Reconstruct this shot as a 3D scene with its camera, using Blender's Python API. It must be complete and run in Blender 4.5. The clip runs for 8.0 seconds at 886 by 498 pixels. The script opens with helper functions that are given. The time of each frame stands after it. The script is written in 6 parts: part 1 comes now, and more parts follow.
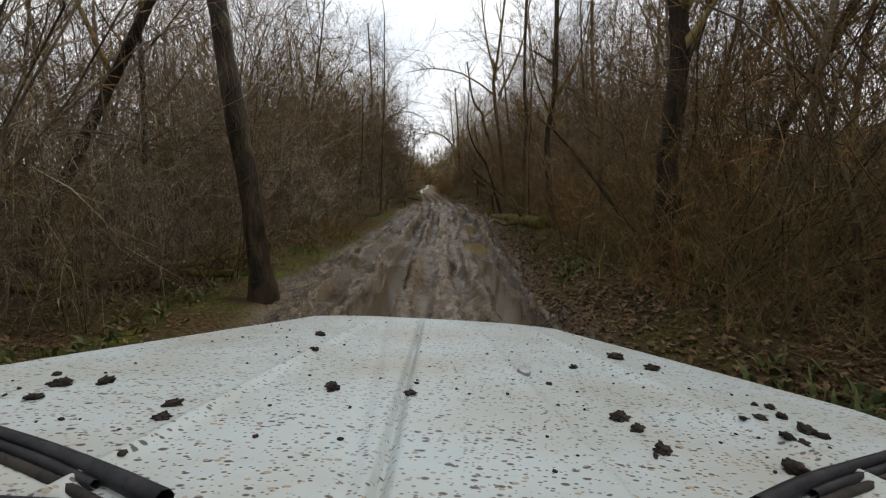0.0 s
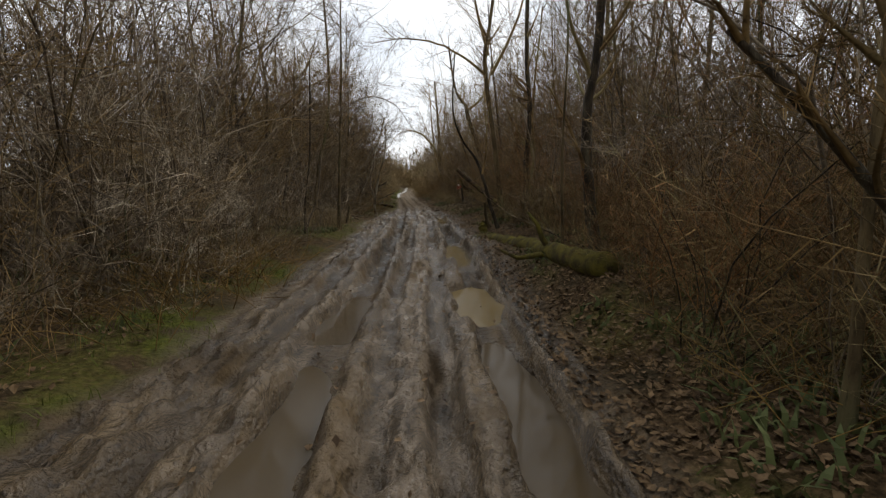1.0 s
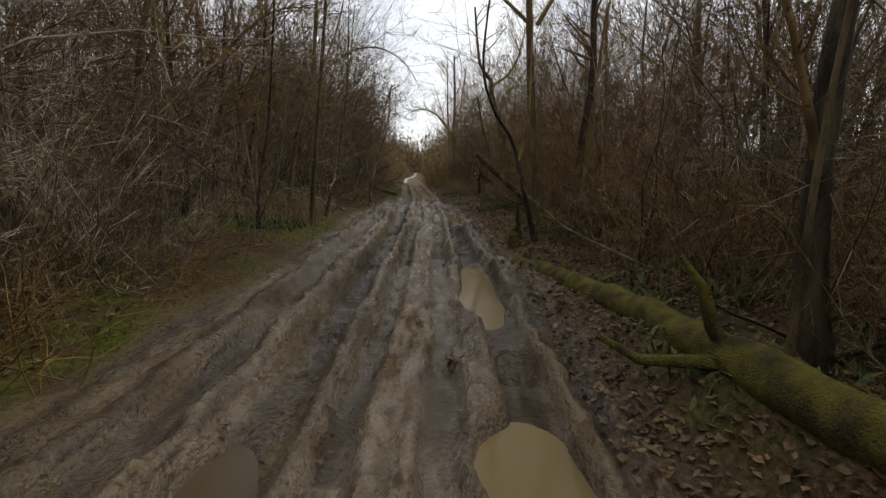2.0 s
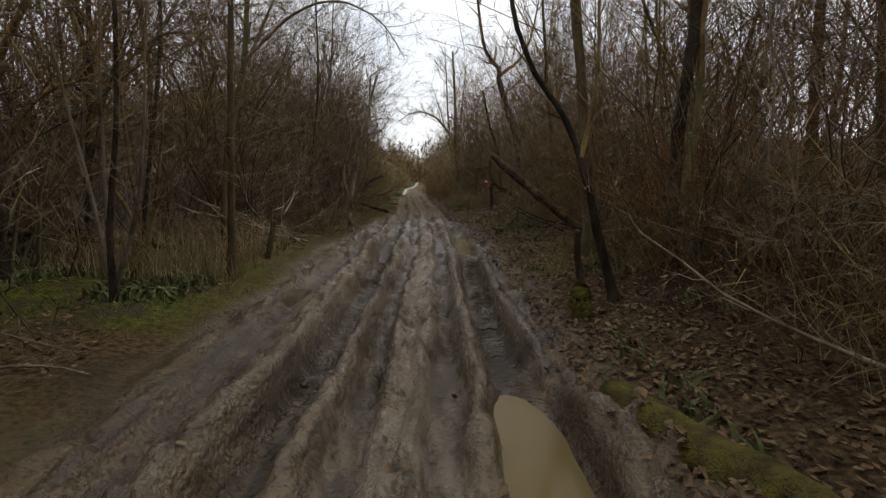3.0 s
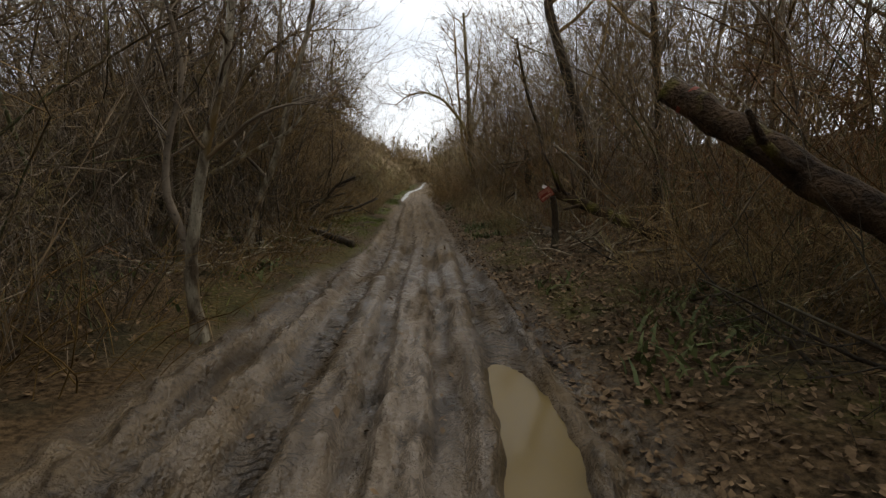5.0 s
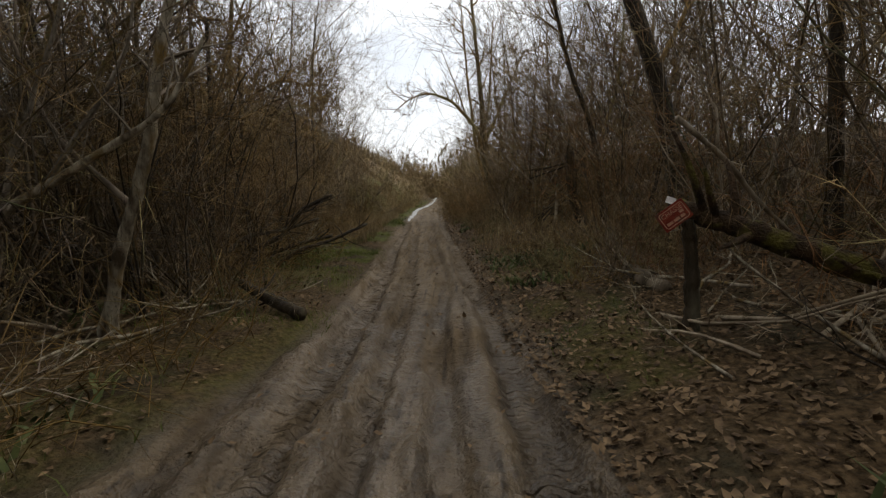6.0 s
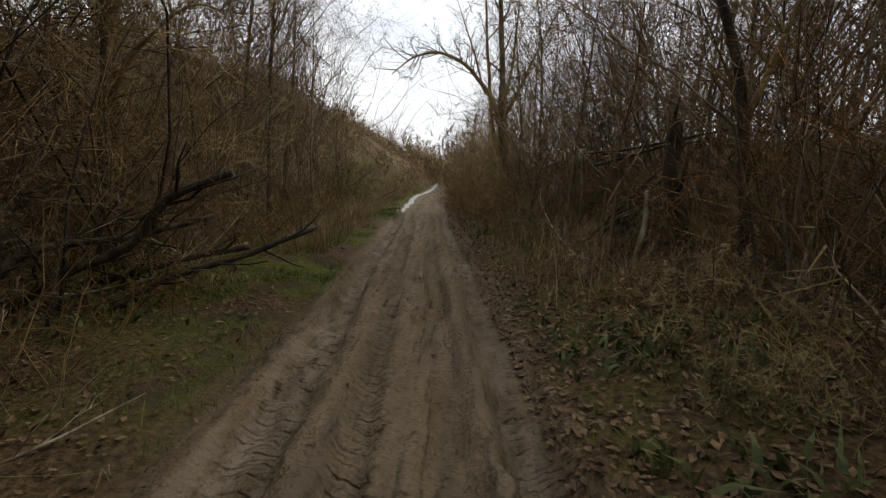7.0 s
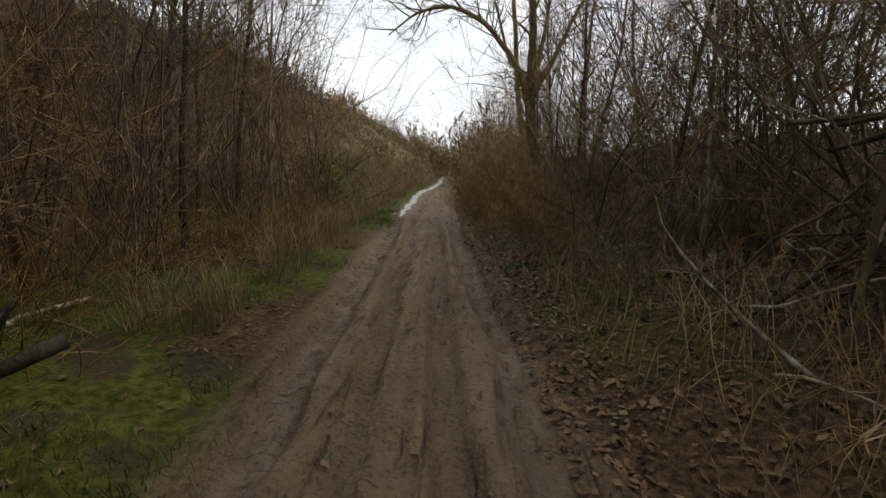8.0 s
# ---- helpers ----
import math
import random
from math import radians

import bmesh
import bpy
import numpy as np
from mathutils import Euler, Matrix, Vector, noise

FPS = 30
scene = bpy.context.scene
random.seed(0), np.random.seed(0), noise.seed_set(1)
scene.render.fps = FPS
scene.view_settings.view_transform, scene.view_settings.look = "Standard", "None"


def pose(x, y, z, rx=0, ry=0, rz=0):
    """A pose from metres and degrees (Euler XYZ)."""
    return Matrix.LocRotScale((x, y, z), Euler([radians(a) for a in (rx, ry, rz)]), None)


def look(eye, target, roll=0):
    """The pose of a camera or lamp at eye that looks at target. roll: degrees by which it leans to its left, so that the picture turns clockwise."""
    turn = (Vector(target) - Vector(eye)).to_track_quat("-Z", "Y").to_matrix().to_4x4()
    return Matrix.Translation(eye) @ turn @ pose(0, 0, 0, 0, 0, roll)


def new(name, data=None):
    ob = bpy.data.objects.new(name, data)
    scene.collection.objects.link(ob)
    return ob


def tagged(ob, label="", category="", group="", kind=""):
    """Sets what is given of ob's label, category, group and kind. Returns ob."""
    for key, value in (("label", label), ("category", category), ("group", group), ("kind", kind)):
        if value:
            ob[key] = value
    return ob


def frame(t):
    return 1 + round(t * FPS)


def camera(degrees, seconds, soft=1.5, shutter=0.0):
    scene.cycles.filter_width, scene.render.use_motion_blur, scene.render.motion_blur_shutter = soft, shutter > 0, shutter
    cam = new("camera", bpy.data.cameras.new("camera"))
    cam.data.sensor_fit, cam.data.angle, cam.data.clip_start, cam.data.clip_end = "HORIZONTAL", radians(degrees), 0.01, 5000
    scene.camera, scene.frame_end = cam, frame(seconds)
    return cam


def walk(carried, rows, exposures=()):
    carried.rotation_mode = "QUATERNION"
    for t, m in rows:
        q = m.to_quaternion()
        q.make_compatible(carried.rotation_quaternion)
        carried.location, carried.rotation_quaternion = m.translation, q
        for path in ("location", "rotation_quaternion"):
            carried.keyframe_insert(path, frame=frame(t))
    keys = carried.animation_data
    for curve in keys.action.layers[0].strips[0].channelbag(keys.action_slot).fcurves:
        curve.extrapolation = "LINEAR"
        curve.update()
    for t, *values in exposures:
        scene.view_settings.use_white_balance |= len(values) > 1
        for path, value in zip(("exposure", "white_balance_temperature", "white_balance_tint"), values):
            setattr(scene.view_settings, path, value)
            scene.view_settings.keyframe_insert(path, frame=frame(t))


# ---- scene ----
cam = camera(85.5, 8.0, 1.3)

# seconds, x, y, z, yaw, pitch, roll
ROWS = [
    (0, 0.000, 0.000, 1.485, 0.77, -8.33, 0.22),
    (0.5, 0.004, 2.410, 1.486, -1.11, -8.71, 1.64),
    (1, 0.021, 4.568, 1.510, -1.59, -8.04, 0.32),
    (1.5, 0.008, 6.650, 1.509, -1.21, -8.92, -0.14),
    (1.7, 0.005, 7.479, 1.472, -2.10, -10.06, -2.64),
    (2.8, 0.022, 12.081, 1.513, 1.13, -7.46, -3.77),
    (3, 0.040, 12.931, 1.480, -0.25, -8.66, -1.21),
    (3.5, 0.114, 15.074, 1.487, -0.92, -10.46, 0.40),
    (4, 0.174, 17.090, 1.474, -0.40, -6.49, 3.76),
    (4.5, 0.073, 19.162, 1.508, 0.85, -9.07, 1.58),
    (4.7, 0.031, 19.960, 1.491, 0.45, -8.54, 0.15),
    (5.8, -0.067, 24.334, 1.524, 2.40, -9.58, 0.41),
    (6, -0.094, 25.207, 1.470, 2.65, -7.03, 2.20),
    (6.5, -0.243, 27.523, 1.475, 2.14, -9.44, -0.24),
    (7, -0.397, 29.797, 1.478, 2.37, -8.78, -1.38),
    (7.5, -0.566, 31.983, 1.501, 2.88, -9.21, -1.53),
    (8, -0.756, 34.081, 1.477, 2.92, -9.59, -1.87),
]
walk(cam, [(t, pose(x, y, z, 0, 0, yaw) @ pose(0, 0, 0, 90 + pitch) @ pose(0, 0, 0, 0, 0, -roll)) for t, x, y, z, yaw, pitch, roll in ROWS],
     [(0, 0.38, 6650, 7), (8, 0.38, 6650, 7)])

# scales lengths along the track so the plan fits the camera's view: (x, plan length, height)
DEPTH_SCALE = 0.7505

# ---- light: bright overcast, sun behind cloud ahead and high ----
world = bpy.data.worlds.new("world")
scene.world = world
world.use_nodes = True
wn = world.node_tree
wn.nodes.clear()
w_out = wn.nodes.new("ShaderNodeOutputWorld")
w_bg = wn.nodes.new("ShaderNodeBackground")
w_sky = wn.nodes.new("ShaderNodeTexSky")
w_sky.sky_type, w_sky.sun_disc = "NISHITA", False
w_sky.sun_elevation, w_sky.sun_rotation = radians(44), radians(55)
w_sky.air_density, w_sky.dust_density = 1.0, 4.0
w_gain = wn.nodes.new("ShaderNodeVectorMath")
w_gain.operation = "SCALE"
w_gain.inputs["Scale"].default_value = 0.10
w_mix = wn.nodes.new("ShaderNodeMix")
w_mix.data_type = "RGBA"
w_mix.inputs["Factor"].default_value = 0.85
w_co = wn.nodes.new("ShaderNodeTexCoord")
w_noise = wn.nodes.new("ShaderNodeTexNoise")
w_noise.inputs["Scale"].default_value = 3.2
w_noise.inputs["Detail"].default_value = 5
w_ramp = wn.nodes.new("ShaderNodeValToRGB")
w_ramp.color_ramp.elements[0].position, w_ramp.color_ramp.elements[0].color = 0.35, (0.80, 0.84, 0.94, 1)
w_ramp.color_ramp.elements[1].position, w_ramp.color_ramp.elements[1].color = 0.6, (1.12, 1.13, 1.18, 1)
wn.links.new(w_co.outputs["Generated"], w_noise.inputs["Vector"])
wn.links.new(w_noise.outputs["Fac"], w_ramp.inputs["Fac"])
wn.links.new(w_sky.outputs[0], w_gain.inputs[0])
wn.links.new(w_gain.outputs[0], w_mix.inputs["A"])
wn.links.new(w_ramp.outputs["Color"], w_mix.inputs["B"])
wn.links.new(w_mix.outputs["Result"], w_bg.inputs["Color"])
w_bg.inputs["Strength"].default_value = 1.0
wn.links.new(w_bg.outputs[0], w_out.inputs["Surface"])

sun = new("sun", bpy.data.lights.new("sun", "SUN"))
sun.data.energy, sun.data.angle, sun.data.color = 1.15, radians(25), (1.0, 0.96, 0.9)
sun.matrix_world = look((42, 48, 52), (0, 20, 0))


# ---- materials ----
def mat(name, dark, light, scale=8.0, rough=0.85, bump=0.3, fine=60.0, depth=0.01, vary=0.0, metal=0.0, tint=None, tint_scale=2.0, tint_amount=0.5, stretch=(1, 1, 1), spec=0.14):
    """Two scales of noise between two colours, a third colour in patches, and relief."""
    m = bpy.data.materials.new(name)
    m.use_nodes = True
    nt = m.node_tree
    bsdf = nt.nodes["Principled BSDF"]
    co = nt.nodes.new("ShaderNodeTexCoord")
    mp = nt.nodes.new("ShaderNodeMapping")
    mp.inputs["Scale"].default_value = stretch
    nt.links.new(co.outputs["Object"], mp.inputs["Vector"])

    def noise_of(s, d=4):
        n = nt.nodes.new("ShaderNodeTexNoise")
        n.inputs["Scale"].default_value, n.inputs["Detail"].default_value = s, d
        nt.links.new(mp.outputs["Vector"], n.inputs["Vector"])
        return n.outputs["Fac"]

    def mixed(fac, a, b):
        x = nt.nodes.new("ShaderNodeMix")
        x.data_type = "RGBA"
        for sock, v in (("Factor", fac), ("A", a), ("B", b)):
            if isinstance(v, (tuple, float)):
                x.inputs[sock].default_value = (*v, 1) if isinstance(v, tuple) else v
            else:
                nt.links.new(v, x.inputs[sock])
        return x.outputs["Result"]

    def stretched(v, lo, hi):
        r = nt.nodes.new("ShaderNodeMapRange")
        r.inputs["From Min"].default_value, r.inputs["From Max"].default_value = lo, hi
        nt.links.new(v, r.inputs["Value"])
        return r.outputs["Result"]

    coarse, small = noise_of(scale), noise_of(fine, 3)
    col = mixed(stretched(coarse, 0.35, 0.65), dark, light)
    col = mixed(stretched(small, 0.55, 0.8), col, tuple(c * 0.45 for c in dark))
    if tint:
        col = mixed(stretched(noise_of(tint_scale), 0.62 - 0.25 * tint_amount, 0.72 - 0.2 * tint_amount), col, tint)
    if vary:
        info = nt.nodes.new("ShaderNodeObjectInfo")
        hsv = nt.nodes.new("ShaderNodeHueSaturation")
        r = nt.nodes.new("ShaderNodeMapRange")
        r.inputs["To Min"].default_value, r.inputs["To Max"].default_value = 1 - vary, 1 + vary
        nt.links.new(info.outputs["Random"], r.inputs["Value"])
        nt.links.new(r.outputs["Result"], hsv.inputs["Value"])
        nt.links.new(col, hsv.inputs["Color"])
        col = hsv.outputs["Color"]
    nt.links.new(col, bsdf.inputs["Base Color"])
    bsdf.inputs["Roughness"].default_value, bsdf.inputs["Metallic"].default_value = rough, metal
    bsdf.inputs["Specular IOR Level"].default_value = spec
    if bump:
        b = nt.nodes.new("ShaderNodeBump")
        b.inputs["Strength"].default_value, b.inputs["Distance"].default_value = bump, depth
        nt.links.new(small, b.inputs["Height"])
        nt.links.new(b.outputs["Normal"], bsdf.inputs["Normal"])
    return m


BARK = mat("bark", (0.035, 0.024, 0.011), (0.115, 0.084, 0.041), 5, 0.9, 0.7, 45, 0.02, 0.25, tint=(0.092, 0.097, 0.045), tint_scale=1.6, tint_amount=0.35, stretch=(1, 1, 0.3))
BARK_PALE = mat("pale_bark", (0.06, 0.042, 0.024), (0.33, 0.285, 0.205), 9, 0.9, 0.6, 55, 0.015, 0.2, tint=(0.13, 0.085, 0.03), tint_scale=5, tint_amount=0.4, stretch=(1, 1, 0.4))
BARK_DARK = mat("wet_dark_bark", (0.013, 0.009, 0.005), (0.044, 0.031, 0.017), 9, 0.7, 0.9, 45, 0.02, 0.2, tint=(0.06, 0.05, 0.03), tint_scale=5, tint_amount=0.25, stretch=(1, 1, 0.3))
TWIG = mat("twig_bark", (0.064, 0.040, 0.015), (0.212, 0.138, 0.056), 3, 0.85, 0, 30, vary=0.5, tint=(0.165, 0.138, 0.060), tint_scale=0.55, tint_amount=0.4)
TWIG_GREY = mat("grey_twig_bark", (0.062, 0.048, 0.034), (0.190, 0.150, 0.108), 3, 0.85, 0, 30, vary=0.5, tint=(0.17, 0.115, 0.06), tint_scale=0.6, tint_amount=0.4)
TWIG_PALE = mat("pale_twig_bark", (0.12, 0.095, 0.066), (0.33, 0.275, 0.205), 3, 0.8, 0, 30, vary=0.4, tint=(0.12, 0.08, 0.035), tint_scale=0.7, tint_amount=0.5)
STEM = mat("sapling_bark", (0.085, 0.064, 0.040), (0.235, 0.185, 0.125), 5, 0.9, 0.5, 45, 0.01, 0.35, tint=(0.07, 0.05, 0.03), tint_scale=1.6, tint_amount=0.4, stretch=(1, 1, 0.3))
TWIG_RED = mat("reddish_twig_bark", (0.081, 0.036, 0.012), (0.220, 0.115, 0.042), 3, 0.85, 0, 30, vary=0.4)
DEADWOOD = mat("dead_wood", (0.10, 0.074, 0.046), (0.27, 0.215, 0.145), 5, 0.9, 0.5, 50, 0.01, 0.3, stretch=(1, 1, 0.3))
BRAMBLE = mat("dry_bramble", (0.068, 0.039, 0.009), (0.216, 0.135, 0.042), 2, 0.9, 0, 20, vary=0.4)
MOSS = mat("mossy_bark", (0.045, 0.034, 0.014), (0.125, 0.105, 0.018), 7, 0.95, 1.0, 80, 0.03, 0.1)
MOSSY_DARK = mat("dark_bark_with_moss", (0.018, 0.011, 0.006), (0.075, 0.046, 0.024), 8, 0.85, 1.0, 45, 0.03, 0.1, tint=(0.095, 0.080, 0.016), tint_scale=5, tint_amount=0.42)
LEAF = mat("dead_leaf", (0.038, 0.022, 0.010), (0.190, 0.122, 0.062), 9, 0.7, 0, 22)
SCRUB = mat("dry_scrub", (0.115, 0.078, 0.038), (0.34, 0.245, 0.13), 1.5, 0.9, 0, 12, tint=(0.15, 0.125, 0.055), tint_scale=0.25, tint_amount=0.5)
GRASS = mat("grass_blade", (0.050, 0.062, 0.012), (0.14, 0.155, 0.034), 1.2, 0.7, 0, 6)
GRASS_DRY = mat("dry_grass_blade", (0.13, 0.090, 0.045), (0.32, 0.235, 0.13), 1.2, 0.8, 0, 6)
HERB = mat("green_herb_leaf", (0.045, 0.056, 0.018), (0.11, 0.12, 0.042), 3, 0.6, 0, 9)


def ground_material():
    """Mud, leaf litter and grass, laid out by the sheet's two layer weights."""
    m = bpy.data.materials.new("ground")
    m.use_nodes = True
    nt = m.node_tree
    bsdf = nt.nodes["Principled BSDF"]
    co = nt.nodes.new("ShaderNodeTexCoord")

    def noise_of(s, d=5, stretch=None):
        n = nt.nodes.new("ShaderNodeTexNoise")
        n.inputs["Scale"].default_value, n.inputs["Detail"].default_value = s, d
        if stretch:
            mp = nt.nodes.new("ShaderNodeMapping")
            mp.inputs["Scale"].default_value = stretch
            nt.links.new(co.outputs["Object"], mp.inputs["Vector"])
            nt.links.new(mp.outputs["Vector"], n.inputs["Vector"])
        else:
            nt.links.new(co.outputs["Object"], n.inputs["Vector"])
        return n.outputs["Fac"]

    def ramp(v, lo, hi, a=0.0, b=1.0):
        r = nt.nodes.new("ShaderNodeMapRange")
        for k, x in (("From Min", lo), ("From Max", hi), ("To Min", a), ("To Max", b)):
            r.inputs[k].default_value = x
        nt.links.new(v, r.inputs["Value"])
        return r.outputs["Result"]

    def mixed(fac, a, b):
        x = nt.nodes.new("ShaderNodeMix")
        x.data_type = "RGBA"
        nt.links.new(fac, x.inputs["Factor"])
        for sock, v in (("A", a), ("B", b)):
            if isinstance(v, tuple):
                x.inputs[sock].default_value = (*v, 1)
            else:
                nt.links.new(v, x.inputs[sock])
        return x.outputs["Result"]

    def weight(name):
        a = nt.nodes.new("ShaderNodeAttribute")
        a.attribute_name = name
        return a.outputs["Fac"]

    def times(a, b):
        x = nt.nodes.new("ShaderNodeMath")
        x.operation = "MULTIPLY"
        nt.links.new(a, x.inputs[0])
        if isinstance(b, float):
            x.inputs[1].default_value = b
        else:
            nt.links.new(b, x.inputs[1])
        return x.outputs[0]

    streak = noise_of(6, 5, (1, 0.10, 1))
    clod = noise_of(26, 5)
    patch = noise_of(1.1, 4)
    mud = mixed(ramp(streak, 0.4, 0.6), (0.060, 0.041, 0.022), (0.128, 0.090, 0.050))
    # mud turns paler further up the track
    mud = mixed(weight("far_weight"), mud, (0.185, 0.135, 0.082))
    mud = mixed(ramp(noise_of(15, 4, (1, 0.05, 1)), 0.56, 0.70, 0.0, 0.75), mud, (0.018, 0.012, 0.007))
    mud = mixed(ramp(clod, 0.55, 0.75, 0.0, 0.8), mud, (0.016, 0.011, 0.007))
    # pale tone: the crown's mud with sky sheen painted in, and the pressed lanes
    mud = mixed(times(weight("pale_weight"), ramp(noise_of(9, 5, (1, 0.35, 1)), 0.42, 0.58)), mud, (0.195, 0.150, 0.105))
    # rut hollows darkened: wet mud tone plus painted shade
    wet_shade = times(weight("wet_shade_weight"), ramp(noise_of(7, 4, (1, 0.25, 1)), 0.3, 0.6, 0.1, 0.8))
    mud = mixed(wet_shade, mud, (0.030, 0.020, 0.0105))
    litter = mixed(ramp(noise_of(22, 4), 0.35, 0.65), (0.030, 0.019, 0.009), (0.105, 0.068, 0.034))
    litter = mixed(ramp(patch, 0.5, 0.7), litter, (0.035, 0.030, 0.017))
    turf = mixed(ramp(noise_of(14, 4), 0.35, 0.65), (0.032, 0.039, 0.006), (0.095, 0.104, 0.018))
    turf = mixed(ramp(noise_of(2.3, 3), 0.5, 0.62), turf, (0.055, 0.04, 0.023))
    straw = mixed(ramp(noise_of(17, 5, (1, 1, 0.4)), 0.35, 0.65), (0.085, 0.058, 0.029), (0.225, 0.160, 0.086))
    litter = mixed(times(weight("straw_weight"), ramp(noise_of(0.9, 4), 0.38, 0.55)), litter, straw)
    col = mixed(weight("grass_weight"), litter, turf)
    col = mixed(weight("mud_weight"), col, mud)
    nt.links.new(col, bsdf.inputs["Base Color"])
    wet = times(ramp(noise_of(2.2, 4, (1, 0.3, 1)), 0.30, 0.48), weight("wet_weight"))
    nt.links.new(ramp(wet, 0, 1, 0.85, 0.22), bsdf.inputs["Roughness"])
    nt.links.new(ramp(wet, 0, 1, 0.06, 0.4), bsdf.inputs["Specular IOR Level"])
    b1 = nt.nodes.new("ShaderNodeBump")
    b1.inputs["Strength"].default_value, b1.inputs["Distance"].default_value = 0.9, 0.05
    nt.links.new(clod, b1.inputs["Height"])
    b2 = nt.nodes.new("ShaderNodeBump")
    b2.inputs["Strength"].default_value, b2.inputs["Distance"].default_value = 0.5, 0.01
    nt.links.new(noise_of(110, 2), b2.inputs["Height"])
    lug = nt.nodes.new("ShaderNodeMath")
    lug.operation = "SINE"
    nt.links.new(weight("lug_phase"), lug.inputs[0])
    pressed = times(ramp(lug.outputs[0], -0.45, 0.45), weight("lug_weight"))
    b3 = nt.nodes.new("ShaderNodeBump")
    b3.inputs["Strength"].default_value, b3.inputs["Distance"].default_value = 1.0, 0.035
    nt.links.new(times(pressed, ramp(noise_of(5, 3), 0.38, 0.55)), b3.inputs["Height"])
    nt.links.new(b1.outputs["Normal"], b3.inputs["Normal"])
    nt.links.new(b3.outputs["Normal"], b2.inputs["Normal"])
    nt.links.new(b2.outputs["Normal"], bsdf.inputs["Normal"])
    return m


def water_material(name, pale_tone, gloss, rough):
    m = bpy.data.materials.new(name)
    m.use_nodes = True
    nt = m.node_tree
    bsdf = nt.nodes["Principled BSDF"]
    n = nt.nodes.new("ShaderNodeTexNoise")
    n.inputs["Scale"].default_value = 1.5
    r = nt.nodes.new("ShaderNodeValToRGB")
    r.color_ramp.elements[0].color, r.color_ramp.elements[1].color = tuple(c * 0.7 for c in pale_tone) + (1,), pale_tone + (1,)
    nt.links.new(n.outputs["Fac"], r.inputs["Fac"])
    nt.links.new(r.outputs["Color"], bsdf.inputs["Base Color"])
    bsdf.inputs["Roughness"].default_value, bsdf.inputs["IOR"].default_value = rough, 1.33
    bsdf.inputs["Specular IOR Level"].default_value = gloss
    return m


GROUND = ground_material()
BROWN_WATER = water_material("brown_water", (0.075, 0.054, 0.030), 0.35, 0.08)
# still_water's pale base colour stands in for reflected sky
WATER, CLEAR_WATER = water_material("muddy_water", (0.165, 0.118, 0.05), 0.26, 0.10), water_material("still_water", (0.26, 0.25, 0.22), 0.6, 0.3)


# ---- the lie of the land ----
def lattice(i, j, seed):
    h = (i * 374761393 + j * 668265263 + seed * 974634777) & 0xFFFFFFFF
    h = ((h ^ (h >> 13)) * 1274126177) & 0xFFFFFFFF
    return ((h ^ (h >> 16)) & 0xFFFF) / 65535.0


def value_noise(x, y, seed=0):
    x, y = np.asarray(x, float), np.asarray(y, float)
    i, j = np.floor(x).astype(np.int64), np.floor(y).astype(np.int64)
    u, v = x - i, y - j
    u, v = u * u * (3 - 2 * u), v * v * (3 - 2 * v)
    a, b, c, d = lattice(i, j, seed), lattice(i + 1, j, seed), lattice(i, j + 1, seed), lattice(i + 1, j + 1, seed)
    return (a * (1 - u) + b * u) * (1 - v) + (c * (1 - u) + d * u) * v


def smooth(x, lo, hi):
    t = np.clip((np.asarray(x, float) - lo) / (hi - lo), 0, 1)
    return t * t * (3 - 2 * t)


# standing water: from y, to y, offset from the middle line, width, level, label
PUDDLES = ((12.7, 15.3, 0.72, 0.50, -0.05, "tan muddy water standing in a deep rut"), (17.6, 21.5, 0.70, 0.40, -0.05, "long tan muddy puddle along a rut"),
           (6.0, 12.2, 0.78, 0.34, -0.065, "shallow brown water lying in a churned rut"), (10.8, 14.8, -0.82, 0.38, -0.07, "brown muddy pool in a wheel rut"),
           (4.0, 11.4, -0.84, 0.36, -0.065, "shallow brown water lying in a churned rut"), (29.6, 33.2, 0.74, 0.36, -0.05, "tan muddy puddle in a wheel rut"),
           (24.3, 25.7, -1.66, 0.28, -0.07, "small tan puddle at the edge of the mud"), (63.6, 170.0, -0.80, 0.30, 0.06, "long narrow puddle mirroring the pale sky"))

BEND_Y = (-900, 20, 28, 35, 45, 53, 64, 76, 105, 150, 190, 300, 1500)
BEND_X = (-0.1, -0.1, -0.18, -0.38, -0.85, -1.35, -1.98, -2.4, -3.05, -4.2, -4.6, 6, 120)


def middle(y):
    """The x of the track's middle line."""
    y = np.asarray(y, float)
    return sum(np.interp(y + o, BEND_Y, BEND_X) for o in (-5, -2.5, 0, 2.5, 5)) / 5


def rut_wander(y):
    """How far the wheel ruts stray from their line."""
    return (value_noise(y * 0.16, y * 0, 9) - 0.5) * 0.16 + 0.5 * (value_noise(y * 0.085, y * 0 + 2, 10) - 0.5) * smooth(y, 62, 72)


